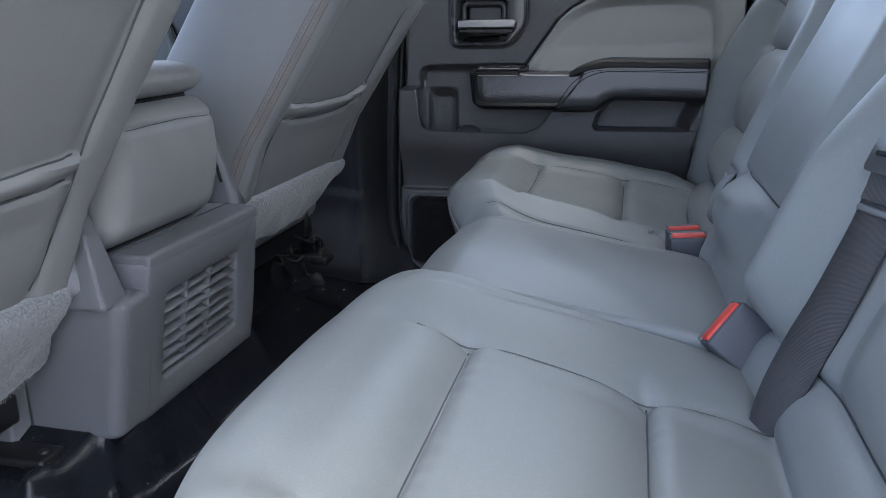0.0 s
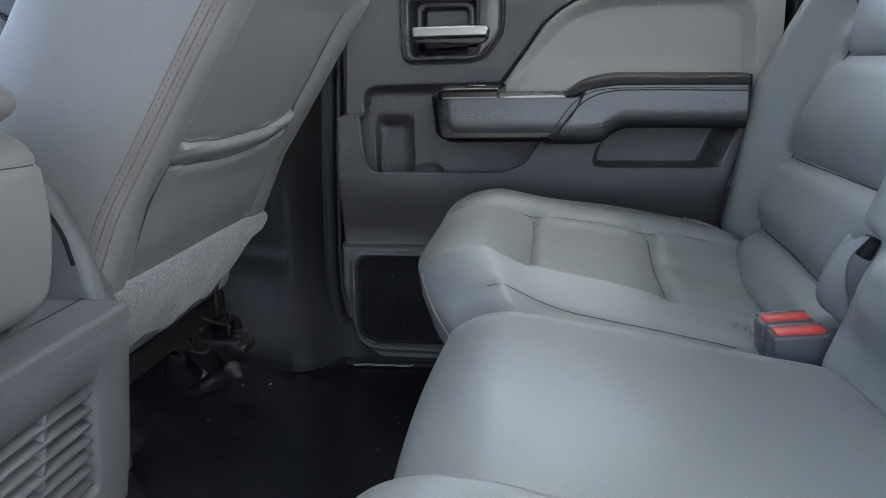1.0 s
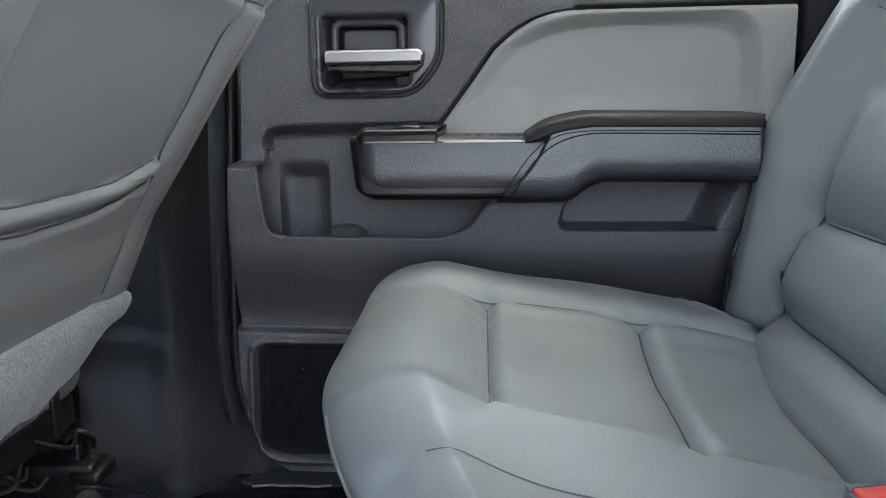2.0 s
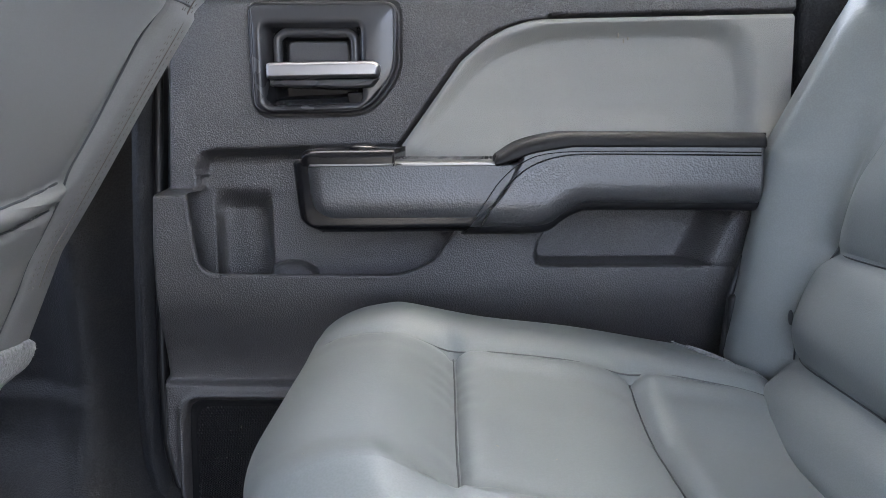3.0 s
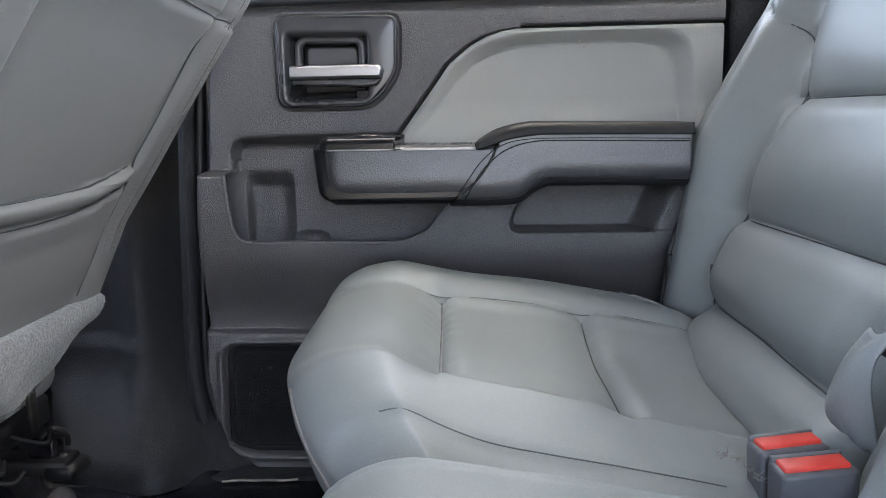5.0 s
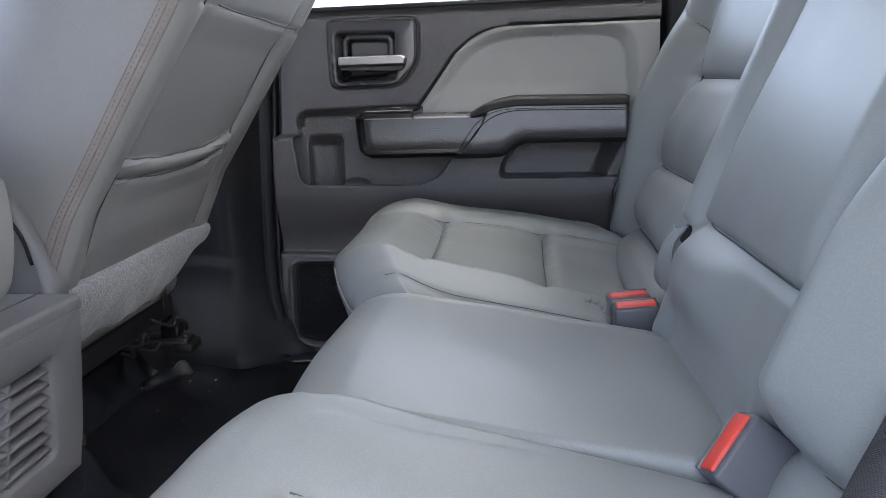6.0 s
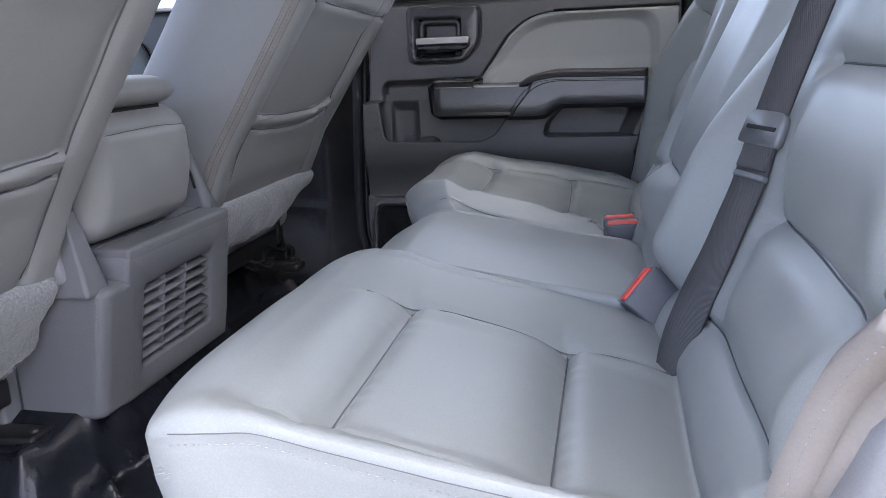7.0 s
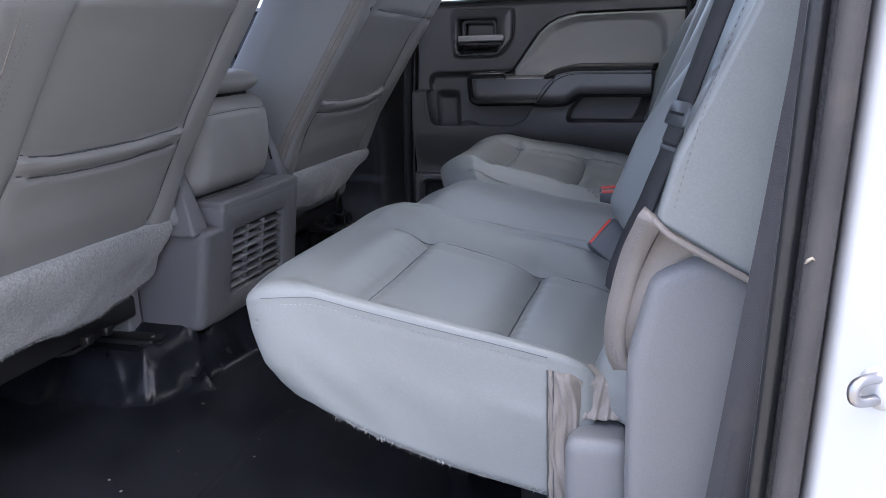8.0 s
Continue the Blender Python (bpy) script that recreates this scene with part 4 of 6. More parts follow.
part("pad_edge", tube([(u, 2.024, z) for u, z in np.vstack([o, o[:1]])], 0.004, 6), GLOSS_BLACK, FD)
o = outline([(-1.122, 0.800), (-1.122, 0.917), (-1.040, 0.917), (-1.052, 0.800)], 0.012, 80)
fh = part("handle_recess", loft([ring(o, 2.036), ring(o, 2.004), ring(inset(o, 0.004), 2.002), ring(inset(o, 0.008), 2.014)], True, True), GLOSS_BLACK, FD, "dark recess round the inner handle")
d = soft_box((-1.114, 1.996, 0.800), (-1.062, 2.012, 0.878), (0.006, 0.006, 0.010), 0.006)
part("door_handle", (d[0], d[1]), CHROME, fh, "chrome inner door handle")
part("window_sill", box(-1.75, 2.025, 0.9455, -0.62, 2.13, 0.955, 0.004), HEADLINER, FD)
MR = thing("door_mirror", (-1.25, 2.35, 0.98), "chrome-backed door mirror outside the front window", "mirror")
part("housing", (lambda d: (d[0], d[1]))(soft_box((-1.34, 2.26, 0.965), (-1.24, 2.44, 1.16), 0.03, 0.02)), CHROME, MR)
part("arm", box(-1.31, 2.13, 0.975, -1.27, 2.27, 1.0, 0.006), GLOSS_BLACK, MR)

# ---- rear bench ----
def group_mesh(seat, name, label, P, F, lab, core, mat):
    """One cushion or backrest under its seat: the core faces as its mesh, every other sewn panel below it."""
    lab = np.where(np.isin(lab, core), name, lab)
    meshes = split(P, F, lab)
    t = part(name, meshes.pop(name), mat, seat, label)
    for k, mesh in meshes.items():
        part(k, mesh, mat, t)
    return t


rear_near = thing("rear_seat", (0.10, CY - 0.42, FLOOR), "grey vinyl rear seat with sewn panels, beside the open doorway", "seat", "rear seats")
rear_middle = thing("rear_seat", (0.10, CY, FLOOR), "narrow grey vinyl middle rear seat between the outer two", "seat", "rear seats")
rear_far = thing("rear_seat", (0.10, CY + 0.42, FLOOR), "grey vinyl rear seat with sewn panels, beside the closed door", "seat", "rear seats")


LINT = []          # places of lint on the cushions


def outboard_cushion(seat, side, xf, xr, x0, oo, label):
    """One outer seat cushion: side -1 near, +1 far; xf, xr: front and rear seam of its insert."""
    oi = 0.172 if side < 0 else 0.162
    y = sorted((CY + side * oi, CY + side * oo))
    si = 0.296 if side < 0 else 0.316
    seams = [[(xf, si), (xf, 0.588)], [(xr, si), (xr, 0.588)], [(xf - (0.050 if side < 0 else 0.025), si - 0.006), (xf, si), (xr, si + 0.002), (0.26, si - 0.004)], [(xf - 0.05, 0.590), (xf, 0.588), (xr, 0.590), (0.26, 0.585)] if side < 0 else [(x0 + 0.022, 0.606), (x0 + 0.07, 0.596), (xf, 0.588), (xr, 0.590), (0.26, 0.585)]]

    def warp(P, N):
        x, o, z = P[:, 0].copy(), side * (P[:, 1] - CY), P[:, 2].copy()
        up = np.clip(N[:, 2], 0, 1) ** 2
        w = sstep(z, 0.43, 0.56)
        bow = (o - (oi + oo) / 2) / ((oo - oi) / 2)
        P[:, 0] += (1 - sstep(x, x0, x0 + 0.19)) * (np.where(bow < 0, 0.028 if side < 0 else 0.095, 0.040 if side < 0 else 0.002) * np.abs(bow) ** np.where((bow < 0) & (side > 0), 2.4, 3.2))
        z2 = z - (0.262 - (0.11 * sstep(o, 0.595, 0.66) if side < 0 else 0.09 * sstep(o, 0.48, 0.60))) * np.clip(x + 0.10, 0, 1) * w - 2.2 * np.clip(x0 + 0.10 - x, 0, 1) ** 2 * w
        z2 += up * (0.004 * gauss(o - 0.612, 0.03) + 0.001 * gauss(o - 0.238, 0.045) - 0.004 * gauss(x + 0.02, 0.06))
        edge_in = 0.294 if side < 0 else 0.302
        ins = sstep(o, edge_in, edge_in + 0.036) * (1 - sstep(o, 0.555, 0.592))
        z2 -= up * 0.009 * ins * sstep(x, *((xf - 0.06, xf + 0.03) if side < 0 else (xf - 0.11, xf + 0.07)))
        z2 -= up * 0.008 * sstep(o, *((0.20, 0.29) if side < 0 else (0.298, 0.345))) * (1 - sstep(o, 0.56, 0.64))
        if side > 0:
            # a rounded ridge beside the insert, then two sewn strips stepping down to the middle seat
            z2 += w * np.interp(o, [0.150, 0.190, 0.217, 0.226, 0.255, 0.280, 0.294, 0.302, 0.33], [-0.050, -0.034, -0.0290, -0.0225, -0.0155, -0.0075, -0.0030, -0.0020, 0.0]) * (1 - 0.3 * sstep(x, 0.0, 0.2))
        else:
            z2 -= up * 0.0022 * gauss(seg_dist(x, o, [(-0.07, 0.205), (0.0, 0.200), (0.09, 0.190)]), 0.006)
        for k, s in enumerate(seams):
            d = seg_dist(x, o, s)
            if k < 2:
                # the panel in front rolls down into the seam, the one behind starts flat
                before = sstep(s[0][0] - x, -0.003, 0.003)
                z2 -= up * (0.006 * gauss(d, 0.0034) + before * (0.0085 * gauss(d, 0.024) + 0.003 * gauss(d, 0.010)) + (1 - before) * (0.0085 + 0.003) * gauss(d, 0.012) * 0.9)
            else:
                z2 -= up * (0.003 * gauss(d, 0.0042) + 0.004 * gauss(d, 0.026) + 0.002 * gauss(d, 0.010))
            run = o if k < 2 else x
            z2 += up * 0.0004 * np.sin(run * 170 + 3 * np.sin(run * 37) + side) * gauss(d - 0.010, 0.009)
        if side < 0:
            z2 -= w * 0.008 * gauss(x + 0.095, 0.035)
        wave = noise_field(x * 9, o * 9, 3) * 0.0022
        z2 += up * wave
        # the cover is drawn in below: its lower edge rises towards the front
        hem_z = np.interp(x, [-0.16, -0.08, 0.01, 0.09, 0.22], [0.456, 0.438, 0.418, 0.399, 0.373])
        z2 += (hem_z - 0.355) * np.clip((0.575 - z) / 0.22, 0, 1)
        P[:, 2] = z2
        rim = np.clip(1 - np.abs(N[:, 2]), 0, 1)
        P[:, 1] += side * rim * np.clip(side * N[:, 1], 0, 1) * (0.003 * gauss(z - 0.47, 0.07) - 0.0014 * gauss(z - 0.5855, 0.003) + noise_field(x * 14, z * 14, 7) * 0.0018)
        if side > 0:
            P[:, 1] -= 1.35 * np.clip(x - 0.186, 0, 0.045) * sstep(o, 0.61, 0.67)
        P[:, 1] -= side * rim * np.clip(-side * N[:, 1], 0, 1) * (-0.004 * gauss(z - 0.562, 0.003))
        P[:, 0] += np.interp(z2, [0.455, 0.475, 0.497, 0.536, 0.573], [0.060, 0.036, 0.018, 0.005, 0.0]) * (1 - np.clip((x - x0) / 0.28, 0, 1))
        return P

    P, F, c, n, P0, N0 = soft_box((x0, y[0], 0.355), (0.262, y[1], 0.604), (0.05, 0.013, 0.016) if side < 0 else (0.05, 0.016, 0.020), 0.0045, warp)
    o = side * (c[:, 1] - CY)
    lab = np.full(len(F), "front_panel", object)
    lab[(c[:, 0] > xf)] = "insert"
    lab[(c[:, 0] > xr)] = "rear_panel"
    lab[(o > 0.588) & (c[:, 0] > xf - 0.12)] = "outer_bolster"
    lab[(o < 0.297) & (c[:, 0] > xf - 0.12)] = "inner_bolster"
    lab[(side * n[:, 1] > 0.72)] = "side_panel"
    lab[(n[:, 2] < -0.6)] = "underside"
    t = group_mesh(seat, "cushion", label, P, F, lab, ["front_panel", "underside"], LEATHER)
    top = np.nonzero(N0[:, 2] > 0.95)[0]
    for k in np.random.RandomState(40 + side).choice(top, 9):
        LINT.append(P[k] + np.array([0, 0, 0.0004]))
    o0 = side * (P0[:, 1] - CY)
    for s in seams:
        part("seam", tube(on_skin(P, P0, N0[:, 2] > 0.5, ((P0[:, 0], o0), dense(s, 46)), (0, 0, 0.0)), 0.0008, 6), SEAM_SOFT, t)
    if side < 0:
        edge = [(x, 0.5870) for x in np.linspace(x0 + 0.022, 0.216, 70)]
        face = side * N0[:, 1] > 0.5
        hemline = on_skin(P, P0, face, ((P0[:, 0], P0[:, 2]), edge), (0, -0.0008, 0))
        part("stitching", pieces(hemline - np.array([0, 0, 0.004]), 0.0036, 0.0022, 0.0010, (0, -1, 0), 0.0005), STITCH, t)["kind"] = "stuff"
        part("seam", tube(hemline + np.array([0, 0.0006, 0.0035]), 0.0004, 6), SEAM_SOFT, t)
        low = [(x, 0.372) for x in np.linspace(x0 + 0.055, 0.214, 60)]
        hang = on_skin(P, P0, face, ((P0[:, 0], P0[:, 2]), low), (0, -0.001, -0.0035))
        part("loose_threads", fringe(hang, (0, -0.2, -1), 420, 0.0034, 3), FELT, t)["kind"] = "stuff"
        tip = np.array(hemline[0]) - np.array([0.004, 0, 0.03])
        part("thread_tuft", fringe([tip, tip + np.array([0, 0, 0.012])], (-0.7, -0.7, 0.2), 16, 0.008, 8), FELT, t)
    else:
        o1 = side * (P0[:, 1] - CY)
        rim_ = on_skin(P, P0, N0[:, 2] > 0.2, ((P0[:, 0], o1), [(x, 0.2215) for x in np.linspace(x0 + 0.06, 0.165, 60)]), (0, 0, 0.0002))
        part("piping", tube(rim_, 0.0006, 8), SEAM_SOFT, t, "rolled seam along the inner edge")
        down = on_skin(P, P0, -N0[:, 0] > 0.5, ((o1, P0[:, 2]), dense([(0.298, 0.590), (0.272, 0.585), (0.248, 0.576), (0.228, 0.560), (0.2225, 0.54), (0.220, 0.51), (0.220, 0.45)], 44)), (-0.0005, 0, 0))
        tear = on_skin(P, P0, N0[:, 2] > 0.3, ((P0[:, 0], o1), dense([(0.180, 0.676), (0.192, 0.680), (0.205, 0.674), (0.225, 0.680), (0.245, 0.672)], 26)), (0, 0, 0.0015))
        part("torn_corner", tube(tear, [0.0012] * 6 + [0.0036] * 12 + [0.0022] * 8, 8, 0.7), FELT, t, "torn pale edge of the cover at the back corner")
        part("torn_fibres", fringe(tear, (0.3, 0.8, 0.1), 70, 0.0028, 12), FELT, t)["kind"] = "stuff"
        part("piping", tube(down, 0.0016, 8), LEATHER_TAN, t, "pale worn seam down the front corner")
    return t


def noise_field(a, b, seed):
    """A smooth field in about -1..1."""
    return (np.sin(a * 1.3 + seed) * np.cos(b * 1.1 - seed * 0.7) + 0.6 * np.sin(a * 2.3 - b * 1.9 + seed * 2.1) + 0.4 * np.cos(a * 3.7 + b * 3.1 + seed)) / 2.0


near_cushion = outboard_cushion(rear_near, -1, -0.012, 0.152, -0.155, 0.636, "grey vinyl cushion with a sewn insert and stitched end")
far_cushion = outboard_cushion(rear_far, 1, -0.046, 0.118, -0.184, 0.688, "grey vinyl cushion with a sewn insert and torn back corner")


v, f = [], []
for k, p in enumerate(LINT):
    s, a, n = 0.0005 + 0.00025 * (k % 3), 2.4 * k, len(v)
    d = np.array([math.cos(a), math.sin(a), 0])
    w = np.array([-d[1], d[0], 0])
    v += [p + d * s * 1.8, p + w * s * 0.6, p - d * s * 1.8, p - w * s * 0.6, p + np.array([0, 0, s * 0.6])]
    f += [(n, n + 1, n + 4), (n + 1, n + 2, n + 4), (n + 2, n + 3, n + 4), (n + 3, n, n + 4)]
tagged(part("lint", (v, f), DEBRIS), "tiny pale specks of lint on the seat cushions", "lint", kind="stuff")


def top_z(x):
    return 0.604 - 0.262 * max(x + 0.10, 0) - 2.2 * max(-0.06 - x, 0) ** 2


def middle_cushion():
    def warp(P, N):
        x, o, z = P[:, 0].copy(), P[:, 1] - CY, P[:, 2].copy()
        w = sstep(z, 0.43, 0.54)
        up = np.clip(N[:, 2], 0, 1) ** 2
        P[:, 2] = z - 0.175 * np.clip(x + 0.06, 0, 1) * w - 2.0 * np.clip(-0.03 - x, 0, 1) ** 2 * w + up * (0.006 * np.cos(o * 9) + 0.002 * noise_field(x * 12, o * 12, 5) - 0.006 - 0.005 * sstep(o, -0.05, 0.16))
        P[:, 0] += np.clip(-N[:, 0], 0, 1) * (0.05 * (1 - sstep(z, 0.36, 0.55)) + 0.25 * o ** 2)
        return P

    P, F, c, n, P0, N0 = soft_box((-0.122, CY - 0.168, 0.38), (0.262, CY + 0.158, 0.583), (0.05, 0.012, 0.022), 0.005, warp)
    lab = np.full(len(F), "top_panel", object)
    lab[(n[:, 0] < -0.7)] = "front_panel"
    lab[(n[:, 2] < -0.6)] = "underside"
    t = group_mesh(rear_middle, "cushion", "plain grey vinyl cushion", P, F, lab, ["top_panel", "underside"], LEATHER)
    s = [(x, CY - 0.168, top_z(x) - 0.020) for x in np.linspace(-0.08, 0.16, 40)]
    part("piping", tube(s, 0.0022, 8), LEATHER, t)
    return t


middle_cushion()

# frame under the bench
base = part("frame", box(0.02, CY - 0.50, 0.352, 0.28, CY + 0.60, 0.385, 0.006), RUBBER, rear_middle, "black steel frame under the bench")
part("riser", box(0.16, CY - 0.50, 0.255, 0.27, CY + 0.58, 0.353, 0.006), RUBBER, base)
for s in (-0.75, -0.34, 0.34, 1):
    part("leg", box(0.04, CY + s * 0.52 - 0.015, 0.255, 0.07, CY + s * 0.52 + 0.015, 0.353, 0.004), RUBBER, base)


RAKE = 0.40


def back_common(x, z):
    return x + RAKE * (z - 0.584)


def outboard_back(seat, side, label):
    oi, oo, ib = (0.236, 0.732, 0.265) if side > 0 else (0.160, 0.706, 0.335)
    y = sorted((CY + side * oi, CY + side * oo))
    os_ = 0.626 if side > 0 else 0.672
    seams = [[(ib, 0.660), (os_, 0.656)], [(ib, 0.796), (os_ - 0.015, 0.793)], [(os_ - 0.004, 0.552), (os_ + 0.006, 0.62), (os_, 0.656), (os_ - 0.026, 0.75), (os_ - 0.018, 0.82), (os_ + 0.008, 0.865), (os_ + (0.07 if side > 0 else 0.025), 0.905)], [(oi, 0.552), (oo if side < 0 else 0.612, 0.556)]]

    def warp(P, N):
        x, o, z = P[:, 0].copy(), side * (P[:, 1] - CY), P[:, 2].copy()
        fr = np.clip(-N[:, 0], 0, 1)
        ff = np.clip((0.40 - x) / 0.11, 0, 1)
        bol = np.interp(z, [0.47, 0.50, 0.56, 0.70, 0.75, 0.92, 1.1], [0.01, 0.02, 0.030, 0.064, 0.077, 0.056, 0.03])
        x2 = x - ff * bol * sstep(o, os_ - 0.005, os_ + 0.055) * (1.0 if side > 0 else 0.40)
        if side < 0:
            x2 = x2 - ff * 0.018 * sstep(o, 0.150, 0.19) * (1 - sstep(o, 0.20, 0.30)) * (1 - 0.5 * sstep(z, 0.75, 1.0))
        x2 = x2 - fr ** 2 * ((0.012 * gauss(z - 0.727, 0.045) + 0.010 * gauss(z - 0.605, 0.035)) * sstep(o, ib - 0.01, ib + 0.04) * (1 - sstep(o, os_ - 0.04, os_)) - 0.004)
        x2 = x2 - ff * (0.022 if side > 0 else 0.010) * (1 - sstep(o, 0.59, 0.63) * (side > 0)) * (1 - sstep(z, 0.535, 0.560)) * (0.4 + 0.6 * sstep(z, 0.46, 0.51))
        for k, s in enumerate(seams):
            d = seg_dist(o, z, s)
            if k < 2:
                # each panel rolls in at its lower edge; the one below starts flat
                above = sstep(z - np.interp(o, [s[0][0], s[1][0]], [s[0][1], s[1][1]]), -0.003, 0.003)
                x2 = x2 + fr ** 2 * (0.005 * gauss(d, 0.0036) + above * (0.009 * gauss(d, 0.026) + 0.003 * gauss(d, 0.010)) + (1 - above) * 0.012 * gauss(d, 0.010))
            else:
                x2 = x2 + fr ** 2 * (0.0065 * gauss(d, 0.0042) + 0.005 * gauss(d, 0.018))
        x2 = x2 + fr ** 2 * noise_field(o * 11, z * 9, 2 + side) * 0.0018
        if side > 0:
            x2 = x2 - ff * 0.013 * (1 - sstep(o, os_ - 0.01, os_ + 0.02)) * sstep(z, 0.54, 0.60)
            x2 = x2 + ff * 0.05 * sstep(o, 0.600, 0.640) * (1 - sstep(z, 0.490, 0.540))
            P[:, 1] -= 0.010 * np.clip(N[:, 1], 0, 1) * gauss(z - 0.676, 0.012) * ff + 0.04 * (1 - sstep(z, 0.50, 0.60)) * np.clip(N[:, 1], 0, 1)
        if side < 0:
            x2 = x2 + ff * 0.06 * sstep(o, 0.60, 0.66) * (1 - sstep(z, 0.62, 0.69))
            x2 = x2 + ff * 0.017 * sstep(o, 0.29, 0.34) * (1 - sstep(o, 0.56, 0.66)) * (1 - sstep(z, 0.67, 0.78)) * sstep(z, 0.44, 0.50)
            x2 = x2 + ff * 0.016 * (1 - sstep(o, 0.29, 0.34)) * (1 - sstep(z, 0.535, 0.575))
            x2 = x2 - ff * 0.038 * (1 - sstep(o, 0.185, 0.275)) * sstep(z, 0.550, 0.61) * (1 - sstep(z, 0.69, 0.86))
        P[:, 0] = back_common(x2, z)
        return P

    P, F, c, n, P0, N0 = soft_box((0.281, y[0], 0.465), (0.41, y[1], 1.17), (0.045, 0.040, 0.05), 0.0050, warp)
    o = side * (c[:, 1] - CY)
    lab = np.full(len(F), "upper_panel", object)
    lab[c[:, 2] < 0.794] = "upper_insert"
    lab[c[:, 2] < 0.658] = "lower_insert"
    lab[(o > os_ - 0.01)] = "outer_bolster"
    lab[(o < ib)] = "inner_bolster"
    lab[c[:, 2] < 0.552] = "bottom_roll"
    lab[n[:, 0] > 0.6] = "rear_shell"
    lab[side * n[:, 1] > 0.75] = "side_panel"
    t = group_mesh(seat, "backrest", label, P, F, lab, ["upper_panel", "rear_shell"], LEATHER)
    o0 = side * (P0[:, 1] - CY)
    for s in seams:
        part("seam", tube(on_skin(P, P0, N0[:, 0] < -0.5, ((o0, P0[:, 2]), dense(s, 50)), (-0.0002, 0, 0)), 0.0009, 6), SEAM_DARK, t)
    return t


near_back = outboard_back(rear_near, -1, "grey vinyl backrest with sewn panels")
far_back = outboard_back(rear_far, 1, "grey vinyl backrest with sewn panels")
for (yy, zz) in ((1.822, 0.592),):
    bt = bmesh.new()
    bmesh.ops.create_uvsphere(bt, u_segments=12, v_segments=8, radius=0.005, matrix=Matrix.Translation((back_common(0.2775, zz), yy, zz)) @ Matrix.Diagonal((0.35, 1, 1.5, 1)))
    part("tuft_mark", bt, SEAM_DARK, far_back, "small dark dent in the cover")
part("cover_fold", tube(curve_pts([(0.286, 1.920, 0.700), (0.280, 1.914, 0.688), (0.288, 1.905, 0.674), (0.296, 1.909, 0.655)], 16), 0.0022, 6), LEATHER, far_back)


MID_SEAM = [(-0.20, 0.648), (0.158, 0.648), (0.155, 0.70), (0.15, 1.14)]


def middle_back():
    def warp(P, N):
        x, o, z = P[:, 0].copy(), P[:, 1] - CY, P[:, 2].copy()
        fr = np.clip(-N[:, 0], 0, 1) ** 2
        ff = np.clip((0.38 - x) / 0.12, 0, 1)
        a = np.where(o > 0, o, np.clip(-o, 0, 0.14))
        low = 1 - sstep(z, 0.622, 0.654)
        x2 = x - ff * 0.014 * sstep(a, 0.150, 0.19) * (1 - low)
        x2 = x2 - fr * low * ((0.018 - 0.022 * sstep(-o, -0.08, 0.06)) * sstep(z, 0.545, 0.61) - 0.018 * (1 - sstep(z, 0.53, 0.60))) * (1 - sstep(a, 0.125, 0.175)) - fr * 0.008 * gauss(z - 0.74, 0.09) * (a < 0.15)
        x2 = x2 + ff * 0.022 * sstep(a, 0.165, 0.19) * low
        for s in (MID_SEAM,):
            d = seg_dist(o, z, s)
            x2 = x2 + fr * (0.009 * gauss(d, 0.005) + 0.005 * gauss(d, 0.018))
        x2 = x2 + fr * noise_field(o * 12, z * 10, 9) * 0.0015
        P[:, 0] = back_common(x2, z)
        return P

    P, F, c, n, P0, N0 = soft_box((0.250, CY - 0.166, 0.49), (0.40, CY + 0.232, 1.16), (0.045, 0.04, 0.045), 0.005, warp)
    o = c[:, 1] - CY
    lab = np.full(len(F), "centre_panel", object)
    lab[c[:, 2] < 0.648] = "lower_panel"
    lab[(o > 0.153)] = "border"
    lab[n[:, 0] > 0.6] = "rear_shell"
    t = group_mesh(rear_middle, "backrest", "padded grey vinyl backrest standing proud", P, F, lab, ["centre_panel", "rear_shell"], LEATHER)
    part("seam", tube(on_skin(P, P0, N0[:, 0] < -0.5, ((P0[:, 1] - CY, P0[:, 2]), dense([(-0.15, 0.648)] + MID_SEAM[1:], 70)), (-0.0002, 0, 0)), 0.0009, 6), SEAM_DARK, t)
    left = curve_pts([(0.262, 1.424, 0.630), (0.248, 1.432, 0.600), (0.242, 1.438, 0.570), (0.252, 1.436, 0.550), (0.268, 1.424, 0.540)], 30)
    right = curve_pts([(0.274, 1.404, 0.632), (0.259, 1.405, 0.616), (0.256, 1.405, 0.593), (0.260, 1.405, 0.570), (0.266, 1.405, 0.545)], 30)
    rows = [[p * (1 - q) + w * q + np.array([-0.005 * math.sin(q * math.pi), 0, 0.002 * math.sin(9 * q + k * 0.3)]) for q in np.linspace(0, 1, 12)] for k, (p, w) in enumerate(zip(left, right))]
    part("cover_flap", sheet(np.array(rows), (0.9, 0.3, 0), 0.0022), LEATHER, t, "loose pale cover flap round the belt slot")
    # a solid black block paints the shade inside the slot
    part("belt_slot", local_box((0.012, 0.016, 0.022), Vector((0.276, 1.409, 0.622)), Matrix.Rotation(0.4, 3, "Y"), 0.003), SHADE_WIRE_BLACK, t, "dark slot in the cover")
    return t


middle_back()

